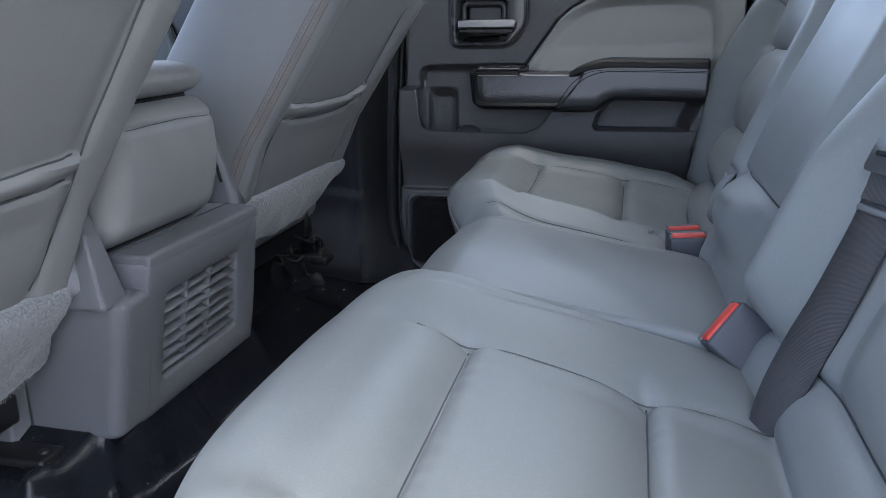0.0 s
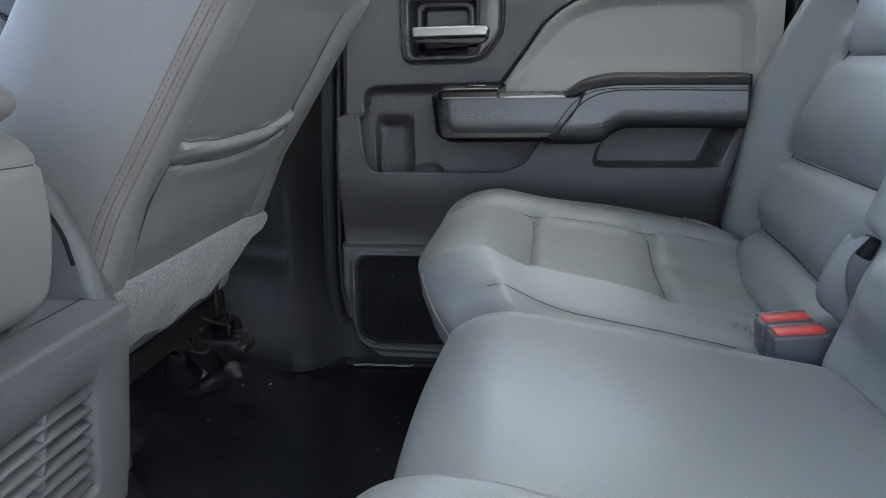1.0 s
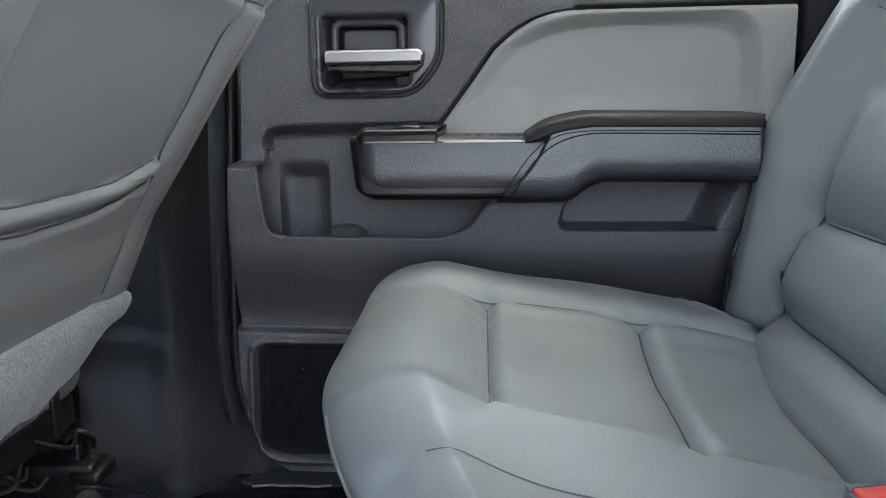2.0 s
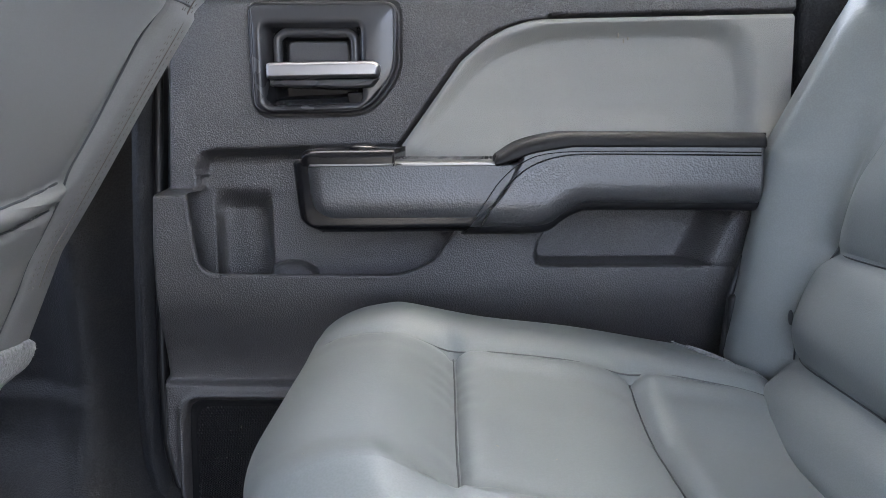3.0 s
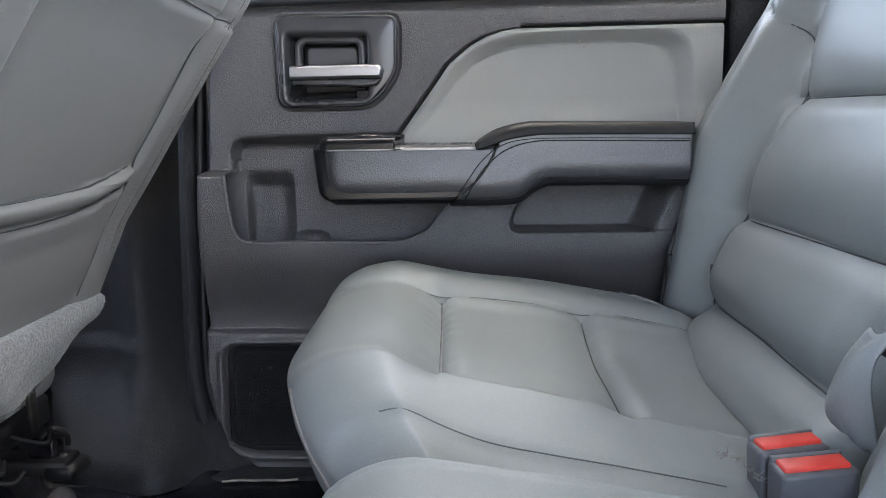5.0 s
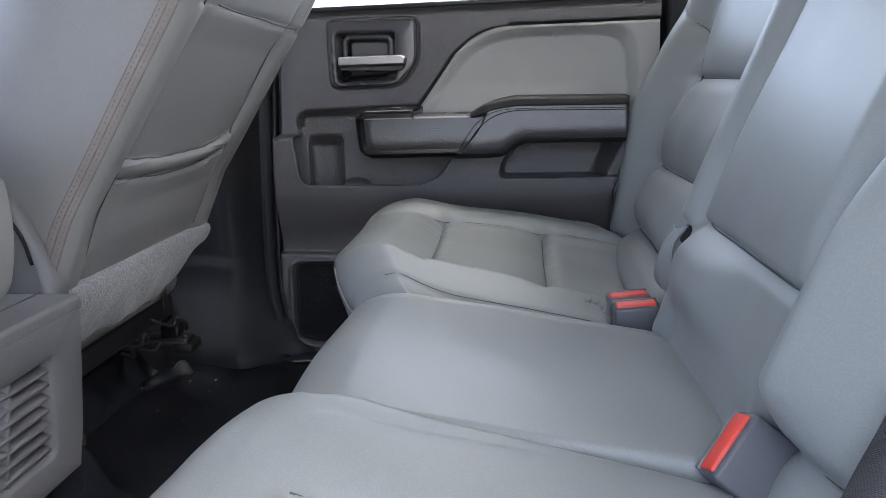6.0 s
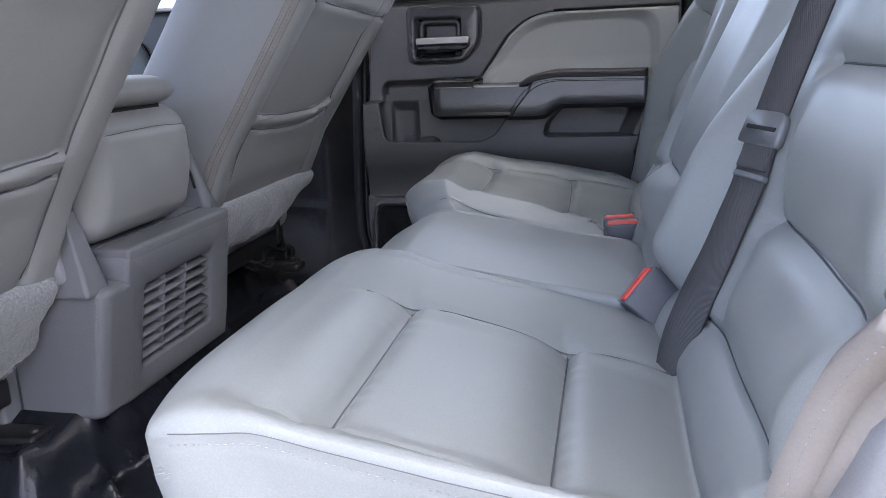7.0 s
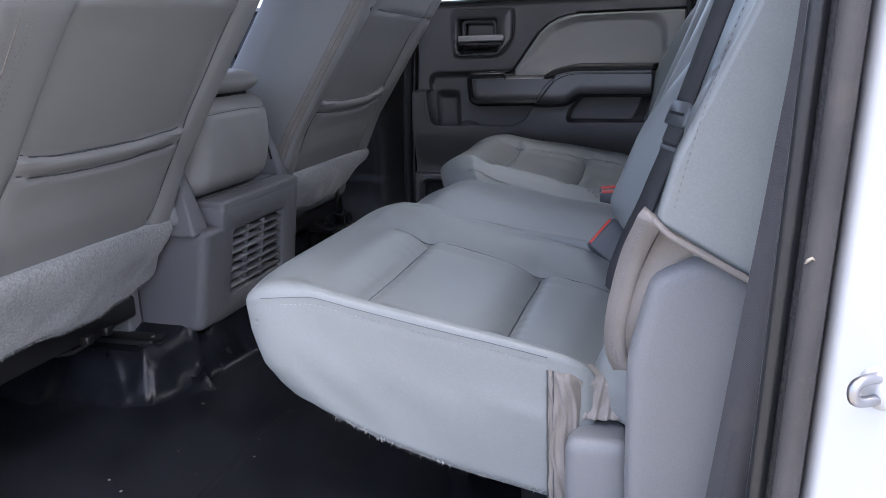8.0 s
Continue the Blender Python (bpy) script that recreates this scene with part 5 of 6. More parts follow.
# cover flap, hinge cover and bracket at the doorway end of the bench
def side_flap():
    o = outline([(0.3165, 0.694), (0.390, 0.650), (0.404, 0.665), (0.52, 1.10), (0.47, 1.12), (0.382, 0.857), (0.330, 0.745)], [0.006, 0.004, 0.006, 0.02, 0.02, 0.03, 0.02], 120)
    y0 = CY - 0.735
    return loft([ring(o, y0 + 0.05), ring(o, y0 + 0.006), ring(inset(o, 0.002), y0 + 0.001), ring(inset(o, 0.005), y0)], True, True)


part("side_flap", side_flap(), LEATHER, near_back, "outer cover panel with a pale hem")
hem = curve_pts([(0.3155, CY - 0.733, 0.696), (0.329, CY - 0.737, 0.684), (0.352, CY - 0.738, 0.671), (0.392, CY - 0.738, 0.649)], 30)
part("hem", tube(hem, 0.0036, 8, 0.8), LEATHER_TAN, near_back, "pale rolled hem")
ob = part("stitching", pieces([(0.3215 + 0.405 * (z - 0.687) - 0.02 * math.sin((z - 0.687) * 9) + 0.006, CY - 0.7385, z + 0.006) for z in np.linspace(0.70, 0.95, 40)], 0.0034, 0.0026, 0.0009, (0, -1, 0), 0.0005), LEATHER_TAN, near_back)
ob["kind"] = "stuff"
rim = curve_pts([(0.316, CY - 0.722, 0.697), (0.303, CY - 0.694, 0.662), (0.293, CY - 0.680, 0.622), (0.287, CY - 0.668, 0.585), (0.288, CY - 0.660, 0.556), (0.294, CY - 0.656, 0.540)], 44)
rim = rim + np.array([-0.002, -0.006, 0])
part("cover_edge", ribbon(rim, (1, -0.55, 0), 0.020, 0.007), LEATHER_TAN, near_back, "faded stitched edge of the pulled cover")
part("stitching", pieces(rim + np.array([-0.004, -0.0056, 0.0]), 0.0032, 0.0026, 0.0009, (-0.5, -0.86, 0), 0.0005), STITCH, near_back)["kind"] = "stuff"
tuck = []
for k, p in enumerate(rim):
    free = sstep(np.array(0.70 - p[2]), 0.0, 0.075)
    tuck.append([p + np.array([0.006 + 0.090 * s, 0.03 * s * (1 - free) + free * (-0.005 - 0.016 * math.sin(s * 1.5)) + 0.002 * math.sin(s * 9 + k * 0.2), -0.010 * s]) for s in np.linspace(0, 1, 20)])
tuck = np.array(tuck)
part("cover_tuck", (tuck.reshape(-1, 3), grid_quads((len(rim), 20))), LEATHER_TAN, near_back, "faded tan cover tucked behind the hinge cover")


def hinge_cover():
    o = outline([(0.296, 0.25), (0.2955, 0.565), (0.314, 0.644), (0.354, 0.664), (0.44, 0.630), (0.44, 0.25)], [0.004, 0.05, 0.03, 0.03, 0.01, 0.004], 110)
    y0 = CY - 0.716
    return loft([ring(o, y0 + 0.09), ring(o, y0 + 0.016), ring(inset(o, 0.0015), y0 + 0.008), ring(inset(o, 0.005), y0 + 0.003), ring(inset(o, 0.010), y0 + 0.0005), ring(inset(o, 0.016), y0)], True, True)


part("hinge_cover", hinge_cover(), SEAT_PLASTIC, rear_near, "grey plastic hinge cover with an arched top")
d = soft_box((0.236, CY - 0.665, 0.255), (0.300, CY - 0.60, 0.462), (0.014, 0.012, 0.016), 0.008)
part("bracket_cover", (d[0], d[1]), SEAT_PLASTIC, rear_near, "small rounded grey plastic bracket cover")


def pleated(mesh, seed, amp, lean):
    """Gathers a moulded panel into uneven near-upright folds and stands it at the doorway end."""
    v, f = mesh
    v = np.array(v)
    x, z = v[:, 0], v[:, 2]
    s = x + lean * (z - 0.45) + 0.003 * np.sin(z * 60 + seed)
    out = np.clip((-v[:, 1] - 0.605) / 0.03, 0, 1)
    v[:, 1] += CY - out * amp * (np.sin(s * 620 + seed) + 0.6 * np.sin(s * 1130 + 2 * seed + z * 40) + 0.5 * np.sin(z * 170 - s * 300))
    return v, f


flat = lambda c: (lambda u: c + 0 * np.asarray(u, float))
part("gathered_corner", pleated(moulded(flat(0.2145), flat(0.252), flat(0.372), lambda u: 0.5235 - 0.20 * (u - 0.214), flat(0.6425), (0.004, 0.020, 0.006, 0.008), nu=60, nz=60, back=-0.618), 1.0, 0.0010, 0.06), LEATHER_TAN, near_cushion, "faded tan gathered corner of the cover")
part("tucked_flap", pleated(moulded(flat(0.244), flat(0.304), lambda u: 0.464 + 0.10 * (u - 0.244), lambda u: 0.516 - 0.06 * (u - 0.244), lambda z: 0.628 + 0.007 * gauss(z - 0.470, 0.007), (0.012, 0.008, 0.005, 0.012), nu=60, nz=50, back=-0.603), 2.3, 0.0013, -0.35), LEATHER_TAN, near_cushion, "crumpled tan flap of the cover")
for xx in (0.2165, 0.2225):
    part("corner_seam", tube([(xx + 0.0004 * (k % 2), CY - 0.6425, 0.378 + 0.012 * k) for k in range(13)], 0.0008, 6), SEAM_DARK, near_cushion)

# ---- belts and buckles ----
sb = thing("seat_belt", (0.27, 0.878, 0.53), "dark grey webbing belt with plastic tongue on the backrest", "seat belt")
belt_path = curve_pts([(0.256, 0.905, 0.455), (0.256, 0.903, 0.490), (0.262, 0.899, 0.530), (0.277, 0.897, 0.575), (0.291, 0.8955, 0.611), (0.306, 0.895, 0.653), (0.321, 0.900, 0.692), (0.334, 0.906, 0.738), (0.363, 0.910, 0.825), (0.403, 0.912, 0.94), (0.458, 0.912, 1.08)], 90)
turn = [float(sstep(np.array(p[2]), 0.49, 0.64)) for p in belt_path]
part("webbing", ribbon(belt_path, [(0.42 + 0.75 * (1 - q), -0.9, 0.05 + 0.25 * (1 - q)) for q in turn], [0.036 + 0.011 * q for q in turn], 0.0022), WEB, sb)


ax = axes_of((0.36, 0.13, 1), (-0.38, 0.92, 0.0))
tongue = loft([np.array([tuple(Vector((0.332, 0.905, 0.735)) + ax @ Vector((a, d, b))) for a, b in q]) for q, d in
               ((outline([(-0.031, -0.014), (-0.029, 0.018), (0.029, 0.018), (0.031, -0.014)], [0.004, 0.012, 0.012, 0.004], 40), 0.004),
                (outline([(-0.031, -0.014), (-0.029, 0.018), (0.029, 0.018), (0.031, -0.014)], [0.004, 0.012, 0.012, 0.004], 40), -0.003),
                (outline([(-0.029, -0.012), (-0.027, 0.016), (0.027, 0.016), (0.029, -0.012)], [0.004, 0.012, 0.012, 0.004], 40), -0.0055))], True, True)
tg = part("tongue", tongue, TONGUE, sb, "grey plastic belt tongue")
# black bar in place of the shaded opening of the tongue
part("slot", local_box((0.046, 0.003, 0.004), Vector((0.329, 0.904, 0.738)), ax, 0.001), SHADE_WIRE_BLACK, tg)
part("keeper", local_box((0.049, 0.008, 0.006), Vector((0.321, 0.899, 0.694)), ax, 0.002), TONGUE, sb)
part("web_stitch", local_box((0.047, 0.006, 0.030), Vector((0.3265, 0.902, 0.714)), ax, 0.002), WEB, sb)

pb = thing("pillar_belt", (0.40, 0.42, 0.30), "dark webbing belt hanging along the rear post", "seat belt")
part("webbing", ribbon(curve_pts([(0.352, 0.425, 0.28), (0.378, 0.418, 0.49), (0.393, 0.414, 0.62), (0.408, 0.410, 0.75), (0.420, 0.408, 0.88), (0.432, 0.405, 1.2), (0.435, 0.404, 1.40)], 50), (1, -0.45, 0), 0.030, 0.0025), WEB, pb)
part("fold", ribbon(curve_pts([(0.362, 0.432, 0.28), (0.386, 0.426, 0.49), (0.401, 0.424, 0.62), (0.417, 0.420, 0.75), (0.430, 0.418, 0.90)], 40), (1, 0.5, 0), 0.030, 0.003), WEB, pb)


def buckle(at, up, side, size, label):
    t = thing("belt_buckle", at, label, "belt buckle", "rear belt buckles")
    a = axes_of(up, side)
    p = Vector(at)
    part("body", local_box((size[0], size[1], size[2]), p + a @ Vector((0, 0, -size[2] / 2)), a, 0.0035), BUCKLE, t)
    part("button", local_box((size[0] * 0.86, size[1] * 0.62, 0.008), p + a @ Vector((0, 0, -0.001)), a, 0.002), RED, t, "red release button")
    part("button_rim", local_box((size[0] * 0.93, size[1] * 0.16, 0.006), p + a @ Vector((0, size[1] * 0.42, 0.000)), a, 0.001), TONGUE, t)
    return t


buckle((0.215, 1.393, 0.543), (-0.06, -0.06, 1), (1, 0.05, 0), (0.054, 0.026, 0.085), "grey belt buckle with red button, standing in the gap")
buckle((0.210, 1.424, 0.546), (-0.06, -0.02, 1), (1, 0.10, 0), (0.052, 0.025, 0.085), "grey belt buckle with red button, leaning on its twin")
buckle((0.224, 1.020, 0.551), (-0.80, 0.05, 0.66), (0.5, 0.35, 0.7), (0.056, 0.029, 0.084), "grey belt buckle with red button, lying tilted in the gap")
part("torn_edge", fringe(curve_pts([(0.158, 1.425, 0.537), (0.172, 1.418, 0.536), (0.180, 1.405, 0.530), (0.190, 1.398, 0.524)], 20), (0.1, -0.6, 0.6), 90, 0.008, 31), LEATHER_TAN, far_cushion, "frayed edge of the cover by the buckles")
part("hinge_plate", box(0.215, 1.358, 0.36, 0.262, 1.372, 0.515, 0.003), STEEL, rear_middle, "dark metal hinge plate by the buckles")
hook = part("hinge", box(0.245, 1.888, 0.385, 0.275, 1.898, 0.60, 0.004), CAP_BLACK, rear_far, "black metal hinge beside the door")
part("rail", tube([(0.236, 1.90, 0.385), (0.240, 1.90, 0.50), (0.250, 1.90, 0.60), (0.262, 1.90, 0.64)], 0.0035, 8), DOOR_PLAIN, hook)
part("foot", box(0.235, 1.885, FLOOR - 0.002, 0.285, 1.905, 0.39, 0.003), STEEL, hook)

# ---- front seats ----
def back_line(z):
    """Where the rear face of a front seat back lies, by height."""
    return np.interp(z, [0.40, 0.50, 0.564, 0.654, 0.721, 0.80, 0.884, 0.93, 1.40], [-0.545, -0.520, -0.498, -0.457, -0.412, -0.360, -0.304, -0.275, -0.010])


def front_seat(side, label):
    oi, oo = 0.200, 0.725
    ob = 0.642 if side > 0 else 0.602          # outer border seam
    y = sorted((CY + side * oi, CY + side * oo))

    def band(o):
        return 0.713 + 0.10 * (np.abs(o - 0.45) / 0.19) ** 2 * 0.11 + 0.008 * sstep(o, 0.55, 0.64)

    def warp(P, N):
        x, o, z = P[:, 0].copy(), side * (P[:, 1] - CY), P[:, 2].copy()
        re = np.clip(N[:, 0], 0, 1) ** 2
        x2 = x + back_line(z) * 1.0
        panel = sstep(o, 0.254, 0.274) * (1 - sstep(o, ob - 0.010, ob + 0.007))
        x2 -= re * 0.012 * panel * (1 - sstep(z, 0.86, 0.91))
        b = band(o)
        x2 += re * panel * (0.014 * np.exp(-((z - (b - 0.012)) / 0.012) ** 4) + 0.012 * (1 - sstep(z, b - 0.03, b - 0.02)) * sstep(z, 0.54, 0.62))
        for d, w, k in ((np.abs(z - b), 0.0035, 0.007), (np.abs(z - b + 0.026), 0.0035, 0.006)):
            x2 -= re * panel * k * gauss(d, w)
        for s in ([(0.268, 0.55), (0.258, 0.66), (0.262, 0.73), (0.275, 1.2)], [(ob + 0.003, 0.55), (ob + 0.010, 0.66), (ob - 0.002, 0.73), (ob - 0.007, 0.93)]):
            x2 -= re * (0.004 * gauss(seg_dist(o, z, s), 0.0035) + 0.004 * gauss(seg_dist(o, z, s), 0.016))
        x2 -= np.clip(N[:, 0], 0, 1) * 0.006 * gauss(z - 0.905 + 0.03 * (o - 0.45), 0.0040) * (o > 0.24)
        x2 += re * noise_field(o * 8, z * 8, 4 + side) * 0.0025
        P[:, 0] = x2 - 0.05 * sstep(z, 0.56, 0.75) * np.clip(-N[:, 0], 0, 1) * gauss(o - 0.24, 0.06)
        wide = 0.020 * (1 - sstep(z, 0.50, 0.62))
        P[:, 1] -= side * wide * np.clip(side * N[:, 1], 0, 1) * 0.3
        P[:, 1] += noise_field(x * 9, z * 7, 11) * 0.003 * np.abs(N[:, 1])
        return P

    P, F, c, n, P0, N0 = soft_box((-0.205, y[0], 0.505), (0.0, y[1], 1.34), (0.034, 0.024, 0.06), 0.0055, warp)
    o = side * (c[:, 1] - CY)
    lab = np.full(len(F), "rear_panel", object)
    lab[(c[:, 2] < 0.690) & (n[:, 0] > 0)] = "pocket"
    lab[(c[:, 2] > 0.690) & (c[:, 2] < 0.716) & (n[:, 0] > 0)] = "pocket_band"
    lab[(c[:, 2] > 0.905)] = "upper_panel"
    lab[(o < 0.262) & (n[:, 0] > 0.1)] = "inner_border"
    lab[(o > ob) & (n[:, 0] > 0.1)] = "outer_border"
    lab[(side * n[:, 1] < -0.7)] = "inner_side"
    lab[(side * n[:, 1] > 0.7)] = "outer_side"
    lab[n[:, 0] < -0.5] = "front_panel"
    t = thing("front_seat", (-0.75, CY + side * 0.46, 0.35), label, "seat", "front seats")
    for k, mesh in split(P, F, lab).items():
        part(k, mesh, LEATHER_WARM, t)
    yi = CY + side * oi
    o0 = side * (P0[:, 1] - CY)
    for s in ([(0.268, 0.57), (0.258, 0.66), (0.262, 0.73), (0.275, 1.2)], [(ob + 0.003, 0.57), (ob + 0.010, 0.66), (ob - 0.002, 0.73), (ob - 0.007, 0.90)], [(0.30, 0.9095), (0.69, 0.898)],
              [(q, float(band(q))) for q in np.linspace(0.272, ob - 0.010, 14)], [(q, float(band(q)) - 0.026) for q in np.linspace(0.272, ob - 0.010, 14)]):
        part("seam", tube(on_skin(P, P0, N0[:, 0] > 0.5, ((o0, P0[:, 2]), dense(s, 60)), (0.0002, 0, 0)), 0.0012, 6), SEAM_DARK, t)
    inner = -side * N0[:, 1] > 0.15
    rows = [on_skin(P, P0, inner, ((P0[:, 0], P0[:, 2]), [(dx, z) for z in np.linspace(0.57, 1.26, 90)]), (0.0003, -side * 0.0007, 0)) for dx in np.linspace(-0.0125, -0.036, 7)]
    part("edge_band", sheet(np.array(rows), (-0.4, side, 0), 0.002), EDGE_TAN, t, "worn tan sewn band along the inner edge")
    for dx in (-0.0240, -0.0135, -0.0355):
        part("edge_seam", tube(on_skin(P, P0, inner, ((P0[:, 0], P0[:, 2]), [(dx, z) for z in np.linspace(0.57, 1.25, 90)]), (0.0003, -side * 0.0007, 0)), 0.0008 if dx == -0.0240 else 0.0006, 6), BROWN_THREAD, t)
    for dx in (-0.0190, -0.0295):
        part("stitching", pieces(on_skin(P, P0, inner, ((P0[:, 0], P0[:, 2]), [(dx, z) for z in np.linspace(0.57, 1.25, 90)]), (0.0003, -side * 0.0009, 0)), 0.0045, 0.0030, 0.0012, (0.3, -side, 0), 0.0007), BROWN_THREAD, t)["kind"] = "stuff"
    rear = N0[:, 0] > 0.3
    outer_at = lambda q, up: on_skin(P, P0, rear, ((o0, P0[:, 2]), [(q + 0.004 * math.sin(6 * z), z) for z in np.linspace(0.62, 1.2, 90)]), (up, 0, 0))
    part("seam", tube(outer_at(0.684, 0.0002), 0.0007, 6), BROWN_THREAD, t)
    for q in (0.693, 0.672, 0.666):
        part("stitching", pieces(outer_at(q, 0.0004), 0.0045, 0.0030, 0.0011, (1, 0, 0.3), 0.0006), BROWN_THREAD, t)["kind"] = "stuff"

    # felt flap along the bottom
    def flap(P, N):
        o2, z = side * (P[:, 1] - CY), P[:, 2].copy()
        lowz = 1 - sstep(z, 0.455, 0.56)
        P[:, 2] = z + 0.03 * sstep(o2, 0.58, 0.73) * lowz + 0.02 * (1 - sstep(o2, 0.20, 0.28)) * lowz + (0.006 if side < 0 else 0.010) * noise_field(o2 * 18, o2 * 5, side) * lowz
        P[:, 0] += back_line(z) - back_line(0.56) + 0.010 * noise_field(o2 * 14, z * 20, 6) * lowz - 0.02 * lowz ** 2
        P[:, 0] += 0.0012 * (np.sin(o2 * 400 + z * 260) * np.sin(z * 500 - o2 * 130))
        return P

    d = soft_box((-0.525, y[0] + 0.002, 0.433 if side < 0 else 0.455), (-0.490, y[1] - 0.004, 0.561), (0.012, 0.022, 0.022), 0.006, flap)
    fl = part("felt_flap", (d[0], d[1]), FELT, t, "fuzzy pale grey felt flap, worn at its edge")
    fo = side * (d[4][:, 1] - CY)
    edge = on_skin(d[0], d[4], d[5][:, 2] < -0.5, ((fo, d[4][:, 0]), [(q, -0.500) for q in np.linspace(0.225, 0.70, 80)]), (0.002, 0, 0.001))
    part("fuzz", fringe(edge, (0.3, 0, -1), 1600, 0.0045, 5 + side), FELT, fl)["kind"] = "stuff"
    tip = on_skin(d[0], d[4], side * d[5][:, 1] > 0.5, ((d[4][:, 2], d[4][:, 0]), [(z, -0.500) for z in np.linspace(0.475, 0.545, 24)]), (0, 0, 0))
    part("fuzz", fringe(tip, (0.3, side, -0.3), 420, 0.004, 15 + side), FELT, fl)["kind"] = "stuff"

    # cushion, side shield and supports
    cu = soft_box((-1.10, y[0] + 0.01, 0.42), (-0.56, y[1] - 0.01, 0.575), (0.05, 0.04, 0.04), 0.02)
    part("cushion", (cu[0], cu[1]), LEATHER_WARM, t)
    o = outline([(-0.66, 0.555), (-0.640, 0.64), (-0.585, 0.712), (-0.530, 0.682), (-0.504, 0.620), (-0.488, 0.545)], [0.01, 0.02, 0.03, 0.03, 0.03, 0.01], 90)
    s0 = yi - side * 0.004
    sh = part("side_shield", loft([ring(o, s0 + side * 0.02), ring(o, s0 - side * 0.006), ring(inset(o, 0.004), s0 - side * 0.012), ring(inset(o, 0.010), s0 - side * 0.013)], True, True), SEAT_PLASTIC, t, "grey plastic hinge shield")
    # the slot's shade is a black tube laid on the shield
    part("shield_slot", tube([(x, s0 - side * 0.0135, z) for x, z in curve_pts([(-0.575, 0.694, 0), (-0.545, 0.676, 0), (-0.522, 0.640, 0), (-0.513, 0.605, 0)], 20)[:, :2]], 0.0025, 6), SHADE_WIRE_BLACK, sh)
    part("pan", box(-1.08, min(CY + side * 0.23, CY + side * 0.70), 0.385, -0.58, max(CY + side * 0.23, CY + side * 0.70), 0.425, 0.006), RUBBER, t)
    for oo_ in (0.24, 0.66):
        part("rail", box(-1.06, CY + side * oo_ - 0.022, 0.330, -0.535, CY + side * oo_ + 0.022, 0.352, 0.005), RUBBER, t, "dark steel seat rail")
        if side < 0:
            part("rail_foot", box(-0.60, CY + side * oo_ - 0.018, FLOOR - 0.004, -0.555, CY + side * oo_ + 0.018, 0.332, 0.004), RUBBER, t)
        part("slider", box(-1.02, CY + side * oo_ - 0.014, 0.348, -0.640, CY + side * oo_ + 0.014, 0.392, 0.004), RUBBER, t)
        part("rail_cap", box(-0.565, CY + side * oo_ - 0.027, 0.326, -0.525, CY + side * oo_ + 0.027, 0.345, 0.006), RUBBER, t)
        bo = bmesh.new()
        bmesh.ops.create_cone(bo, cap_ends=True, segments=6, radius1=0.007, radius2=0.006, depth=0.010, matrix=Matrix.Translation((-0.548, CY + side * oo_, 0.350)))
        part("bolt", bo, STEEL, t)
    return t


front_seat(-1, "grey vinyl front seat back with sewn pocket, worn pale felt below")
front_seat(1, "grey vinyl front seat back with sewn pocket, beside the far post")

# loose wiring and a tag under the far seat
wi = thing("seat_wiring", (-0.58, 1.80, 0.34), "tangle of dark wires and a metal tab under the front seat", "wiring")
rng = random.Random(11)
for k in range(7):
    a = (-0.60 - rng.random() * 0.08, 1.62 + rng.random() * 0.2, 0.40 + rng.random() * 0.03)
    b = (-0.56 - rng.random() * 0.05, 1.70 + rng.random() * 0.16, 0.36 + rng.random() * 0.03)
    m = ((a[0] + b[0]) / 2 + 0.03, (a[1] + b[1]) / 2, min(a[2], b[2]) - 0.005)
    part("wire", tube(curve_pts([a, m, b], 14), 0.003, 6), SHADE_WIRE_BLACK, wi)
part("tab", box(-0.560, 1.800, 0.405, -0.553, 1.816, 0.462, 0.002), STEEL, wi, "bare metal tab")
part("connector", box(-0.590, 1.845, 0.335, -0.555, 1.875, 0.375, 0.004), GLOSS_BLACK, wi)
part("clip", tube(curve_pts([(-0.575, 1.850, 0.376), (-0.560, 1.858, 0.388), (-0.548, 1.866, 0.376), (-0.550, 1.872, 0.360)], 16), 0.004, 6), STEEL, wi)
wn2 = thing("seat_wiring", (-0.60, 0.86, 0.36), "dark wiring and bolts under the near front seat", "wiring")
for k in range(6):
    a = (-0.62 - rng.random() * 0.08, 0.70 + rng.random() * 0.12, 0.41 + rng.random() * 0.02)
    b = (-0.58 - rng.random() * 0.05, 0.82 + rng.random() * 0.10, 0.37 + rng.random() * 0.03)
    part("wire", tube(curve_pts([a, ((a[0] + b[0]) / 2 + 0.02, (a[1] + b[1]) / 2, 0.38), b], 14), 0.004, 6), SHADE_WIRE_BLACK, wn2)
for k in range(2):
    part("nut", box(-0.565, 0.80 + 0.045 * k, 0.392, -0.548, 0.817 + 0.045 * k, 0.408, 0.004), STEEL, wn2)

# ---- console and folded middle seat ----
con = thing("centre_console", (-0.6, CY, 0.345), "grey plastic console with rear air vent between front seats", "console")


def lean(z):
    return 0.17 * (z - 0.515)


def yz_ring(o, x):
    return np.stack([np.full(len(o), 0.0) + x + lean(o[:, 1]), o[:, 0], o[:, 1]], 1)


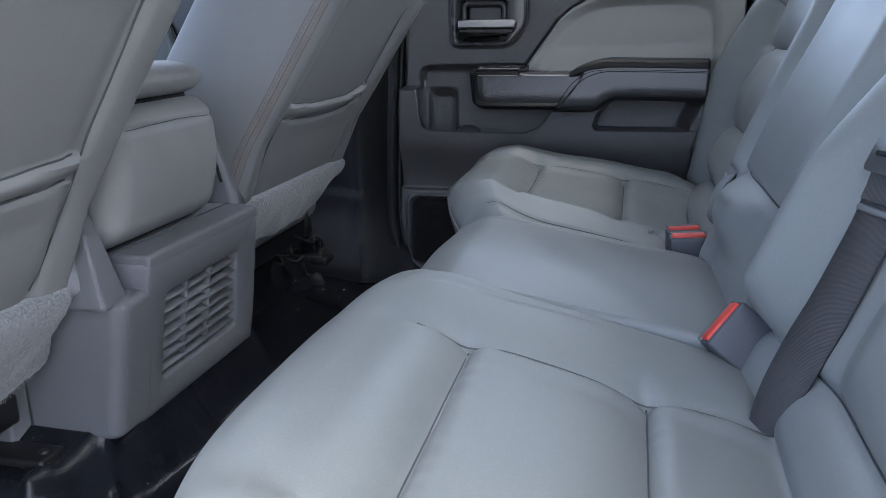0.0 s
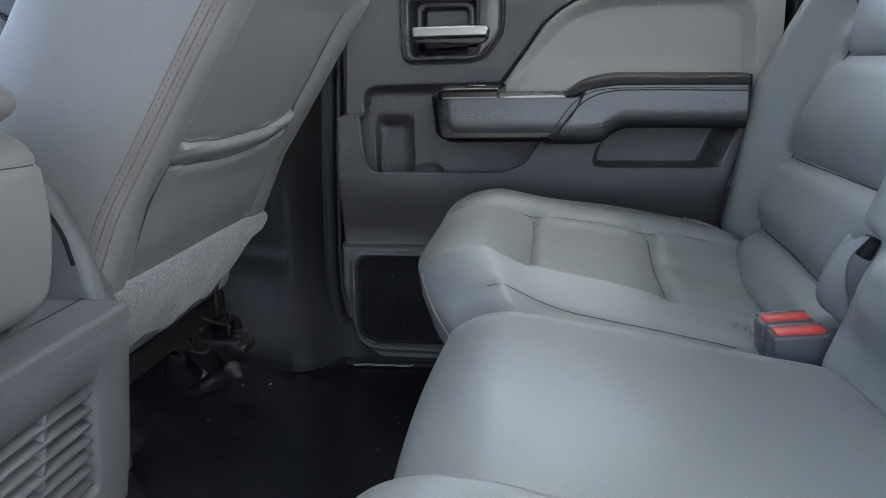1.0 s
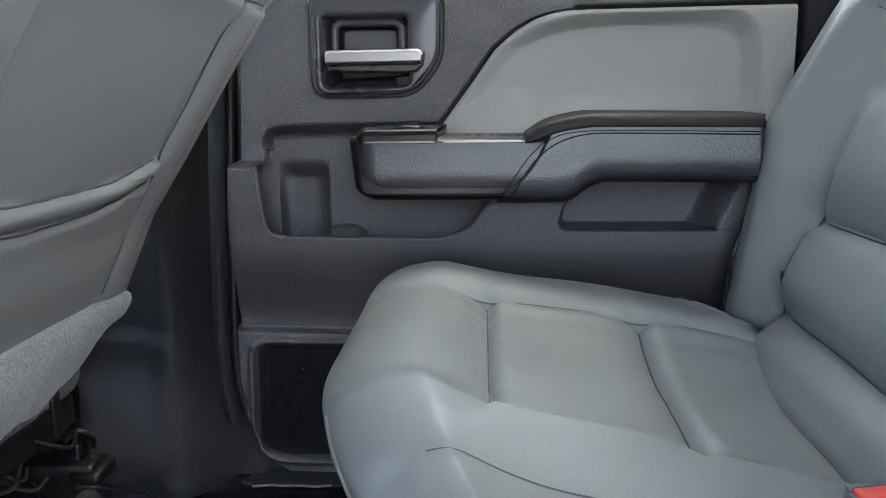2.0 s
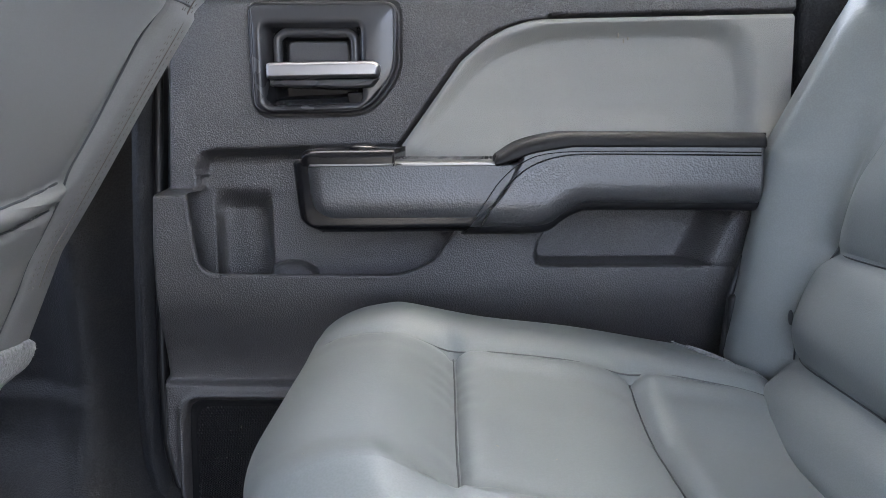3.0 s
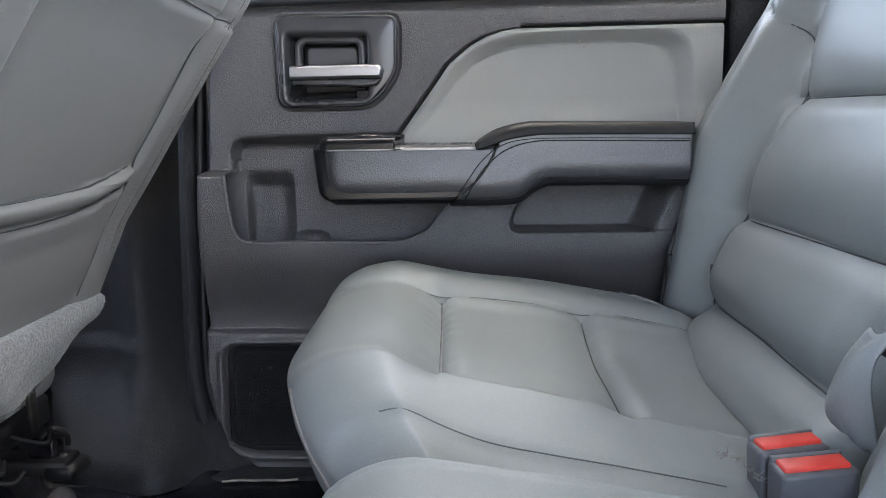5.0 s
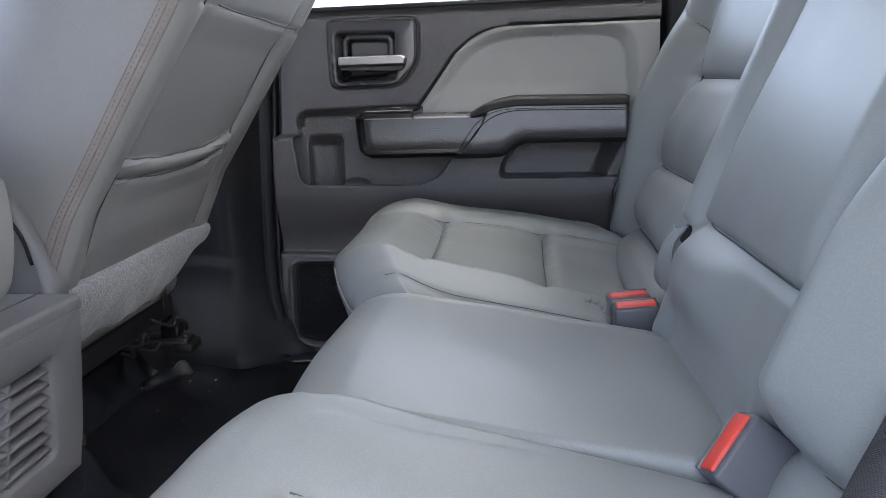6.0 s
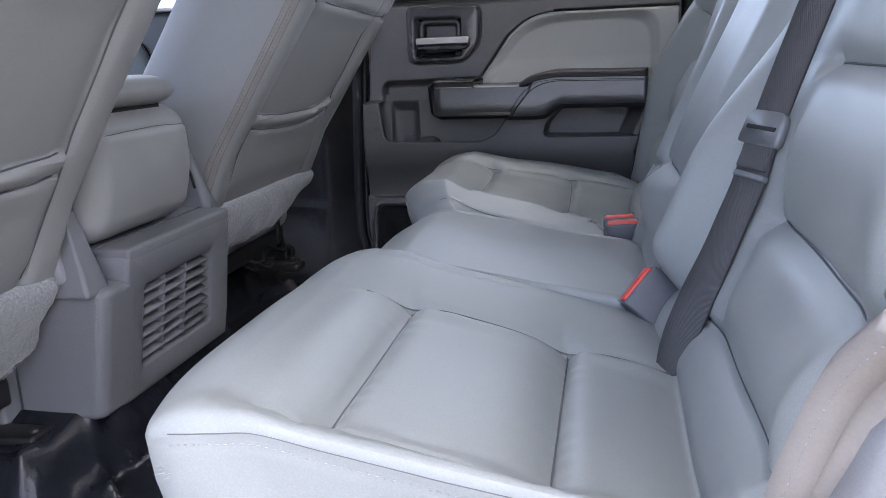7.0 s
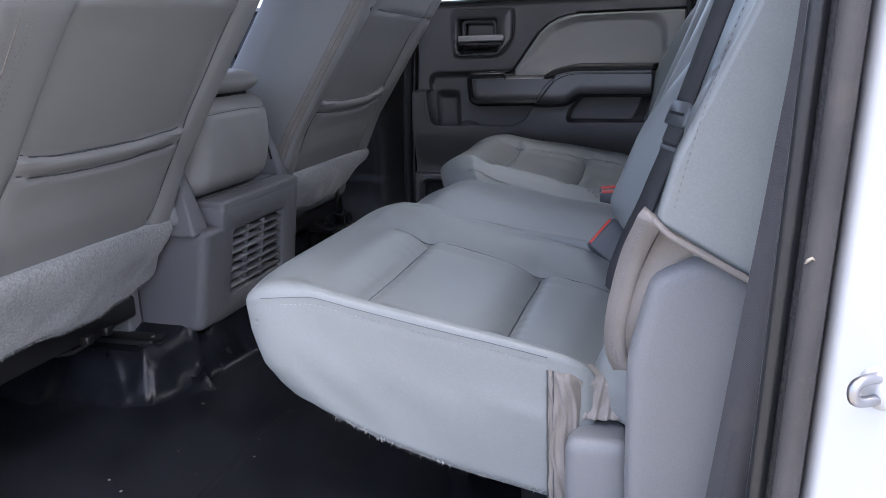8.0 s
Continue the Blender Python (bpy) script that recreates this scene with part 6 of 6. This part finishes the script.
body_o = outline([(1.055, 0.345), (1.052, 0.568), (1.352, 0.566), (1.368, 0.40), (1.366, 0.345)], [0.004, 0.010, 0.018, 0.05, 0.004], 150)
open_o = outline([(1.096, 0.390), (1.096, 0.514), (1.292, 0.517), (1.306, 0.390)], [0.008, 0.010, 0.010, 0.008], 150)
open_o = np.roll(open_o, -int(np.argmin(np.hypot(*(open_o - body_o[0]).T))), 0)
part("body", loft([yz_ring(body_o, -0.85), yz_ring(body_o, -0.456), yz_ring(inset(body_o, 0.002), -0.4505), yz_ring(inset(body_o, 0.006), -0.4485), yz_ring(inset(open_o, -0.004), -0.4485), yz_ring(open_o, -0.4515), yz_ring(inset(open_o, 0.002), -0.464), yz_ring(inset(open_o, 0.003), -0.50)], False, False), CONSOLE, con)
# black plate closes the opening: the shade between the slats is its colour
vent = part("vent", loft([yz_ring(inset(open_o, 0.0015), -0.4985), yz_ring(inset(open_o, 0.0015), -0.505)], True, True), SHADE_WIRE_BLACK, con, "dark duct behind the vent slats")
for k in range(7):
    z = 0.4025 + k * 0.0168
    y0, y1 = 1.0985, 1.3015 - 0.010 * (z - 0.405) / 0.11
    bm = box(-0.0085, y0, -0.0021, 0.0085, y1, 0.0021, 0.0010, 1)
    bm.transform(Matrix.Translation((-0.462 + lean(z), 0, z)) @ Matrix.Rotation(radians(20), 4, "Y"))
    part("slat", bm, CONSOLE, vent)
for y in (1.160, 1.222):
    bm = box(-0.474, y - 0.0024, 0.392, -0.4550, y + 0.0024, 0.513, 0.0008, 1)
    for q in bm.verts:
        q.co.x += lean(q.co.z)
    part("divider", bm, CONSOLE, vent)
d = soft_box((-0.80, 1.054, 0.5560), (-0.4405, 1.354, 0.5760), (0.007, 0.006, 0.006), 0.01, lambda P, N: np.stack([P[:, 0], P[:, 1], P[:, 2] + 0.03 * (-0.442 - P[:, 0]) * 0.3], 1))
part("top_plate", (d[0], d[1]), CONSOLE_TOP, con, "darker grey lid plate with a rear lip")
part("plate_groove", tube([(-0.492, 1.05, 0.5770), (-0.492, 1.352, 0.5770)], 0.0012, 6), SEAM_DARK, con)


def cheek(P, N):
    z = P[:, 2]
    P[:, 0] += lean(z)
    return P


d = soft_box((-0.62, 1.000, 0.345), (-0.4476, 1.080, 0.533), (0.018, 0.018, 0.012), 0.008, cheek)
part("side_cheek", (d[0], d[1]), CONSOLE, con, "stepped side of the console")
d = soft_box((-0.60, 1.3635, 0.355), (-0.470, 1.400, 0.536), (0.02, 0.014, 0.02), 0.008, cheek)
part("side_cheek", (d[0], d[1]), CONSOLE, con, "sloped side of the console")
part("seam", box(-0.600, 0.9985, 0.348, -0.5975, 1.0005, 0.525), SEAM_DARK, con)
d = soft_box((-0.72, 0.968, 0.345), (-0.602, 1.010, 0.520), 0.006, 0.01)
part("side_cover", (d[0], d[1]), SEAT_PLASTIC, con, "paler plastic side cover with a small clip")


def cone_bracket(P, N):
    t = (P[:, 2] - 0.525) / 0.115
    P[:, 0] = -0.492 + (P[:, 0] + 0.492) * (1 - 0.55 * t) - 0.012 * t
    P[:, 1] = 1.010 + (P[:, 1] - 1.010) * (1 - 0.6 * t)
    return P


d = soft_box((-0.525, 0.985, 0.525), (-0.459, 1.036, 0.640), 0.007, 0.006, cone_bracket)
part("hinge_bracket", (d[0], d[1]), CONSOLE, con, "tapered grey plastic hinge bracket")

jump = thing("folded_middle_seat", (-0.6, CY, 0.58), "grey vinyl folded middle seat back serving as armrest", "armrest")


def armrest_body(P, N):
    x, y, z = P[:, 0].copy(), P[:, 1], P[:, 2].copy()
    re = np.clip(N[:, 0], 0, 1)
    P[:, 0] = x + re * (0.016 * np.sin((z - 0.58) / 0.18 * math.pi) - 0.004 * gauss(z - 0.728, 0.003)) - 0.18 * sstep(y, 1.26, 1.34) * re * 0.12
    P[:, 0] += 0.12 * (z - 0.66)
    P[:, 1] = y + np.clip(N[:, 1], 0, 1) * (0.008 * np.sin((z - 0.58) / 0.18 * math.pi) - 0.28 * np.clip(z - 0.605, 0, 1))
    P[:, 0] += re * noise_field(y * 16, z * 16, 5) * 0.0022
    return P


d = soft_box((-0.80, 1.030, 0.579), (-0.468, 1.292, 0.757), (0.035, 0.035, 0.034), 0.006, armrest_body)
part("pad", (d[0], d[1]), LEATHER_WARM, jump)
part("seam", tube(on_skin(d[0], d[4], d[5][:, 0] > 0.5, ((d[4][:, 1], d[4][:, 2]), dense([(1.05, 0.728), (1.18, 0.730), (1.268, 0.727)], 40)), (0.0003, 0, 0)), 0.0006, 6), SEAM_DARK, jump)
d = soft_box((-0.80, 1.034, 0.7575), (-0.450, 1.272, 0.803), (0.05, 0.05, 0.026), 0.007)
part("lid", (d[0], d[1]), LEATHER_WARM, jump, "smooth grey lid")
# black slab painted as the shade between lid and pad
part("lid_gap", box(-0.78, 1.060, 0.7535, -0.478, 1.236, 0.7600), SHADE_WIRE_BLACK, jump)

# ---- crumbs on the floor ----
rng = random.Random(21)
v, f = [], []
for k in range(60):
    if k < 3:
        x, y, s = ((-0.499, 1.862, 0.0026), (-0.545, 1.852, 0.0022), (-0.55, 1.72, 0.0016))[k]
    else:
        x, y, s = -0.58 + rng.random() * 0.45, (0.42 + rng.random() * 1.5), 0.0006 + rng.random() * 0.0011
    z = float(floor_height(np.array(x), np.array(y)))
    a = rng.random() * 6.3
    c, n = math.cos(a), math.sin(a)
    i = len(v)
    v += [(x + c * s * 1.8, y + n * s * 1.8, z + 0.0004), (x - n * s * 0.5, y + c * s * 0.5, z), (x - c * s * 1.8, y - n * s * 1.8, z + 0.0006), (x + n * s * 0.5, y - c * s * 0.5, z), (x, y, z + s * 0.6)]
    f += [(i, i + 1, i + 4), (i + 1, i + 2, i + 4), (i + 2, i + 3, i + 4), (i + 3, i, i + 4)]
tagged(part("floor_crumbs", (v, f), DEBRIS), "small pale crumbs scattered on the black floor", "crumbs", kind="stuff")
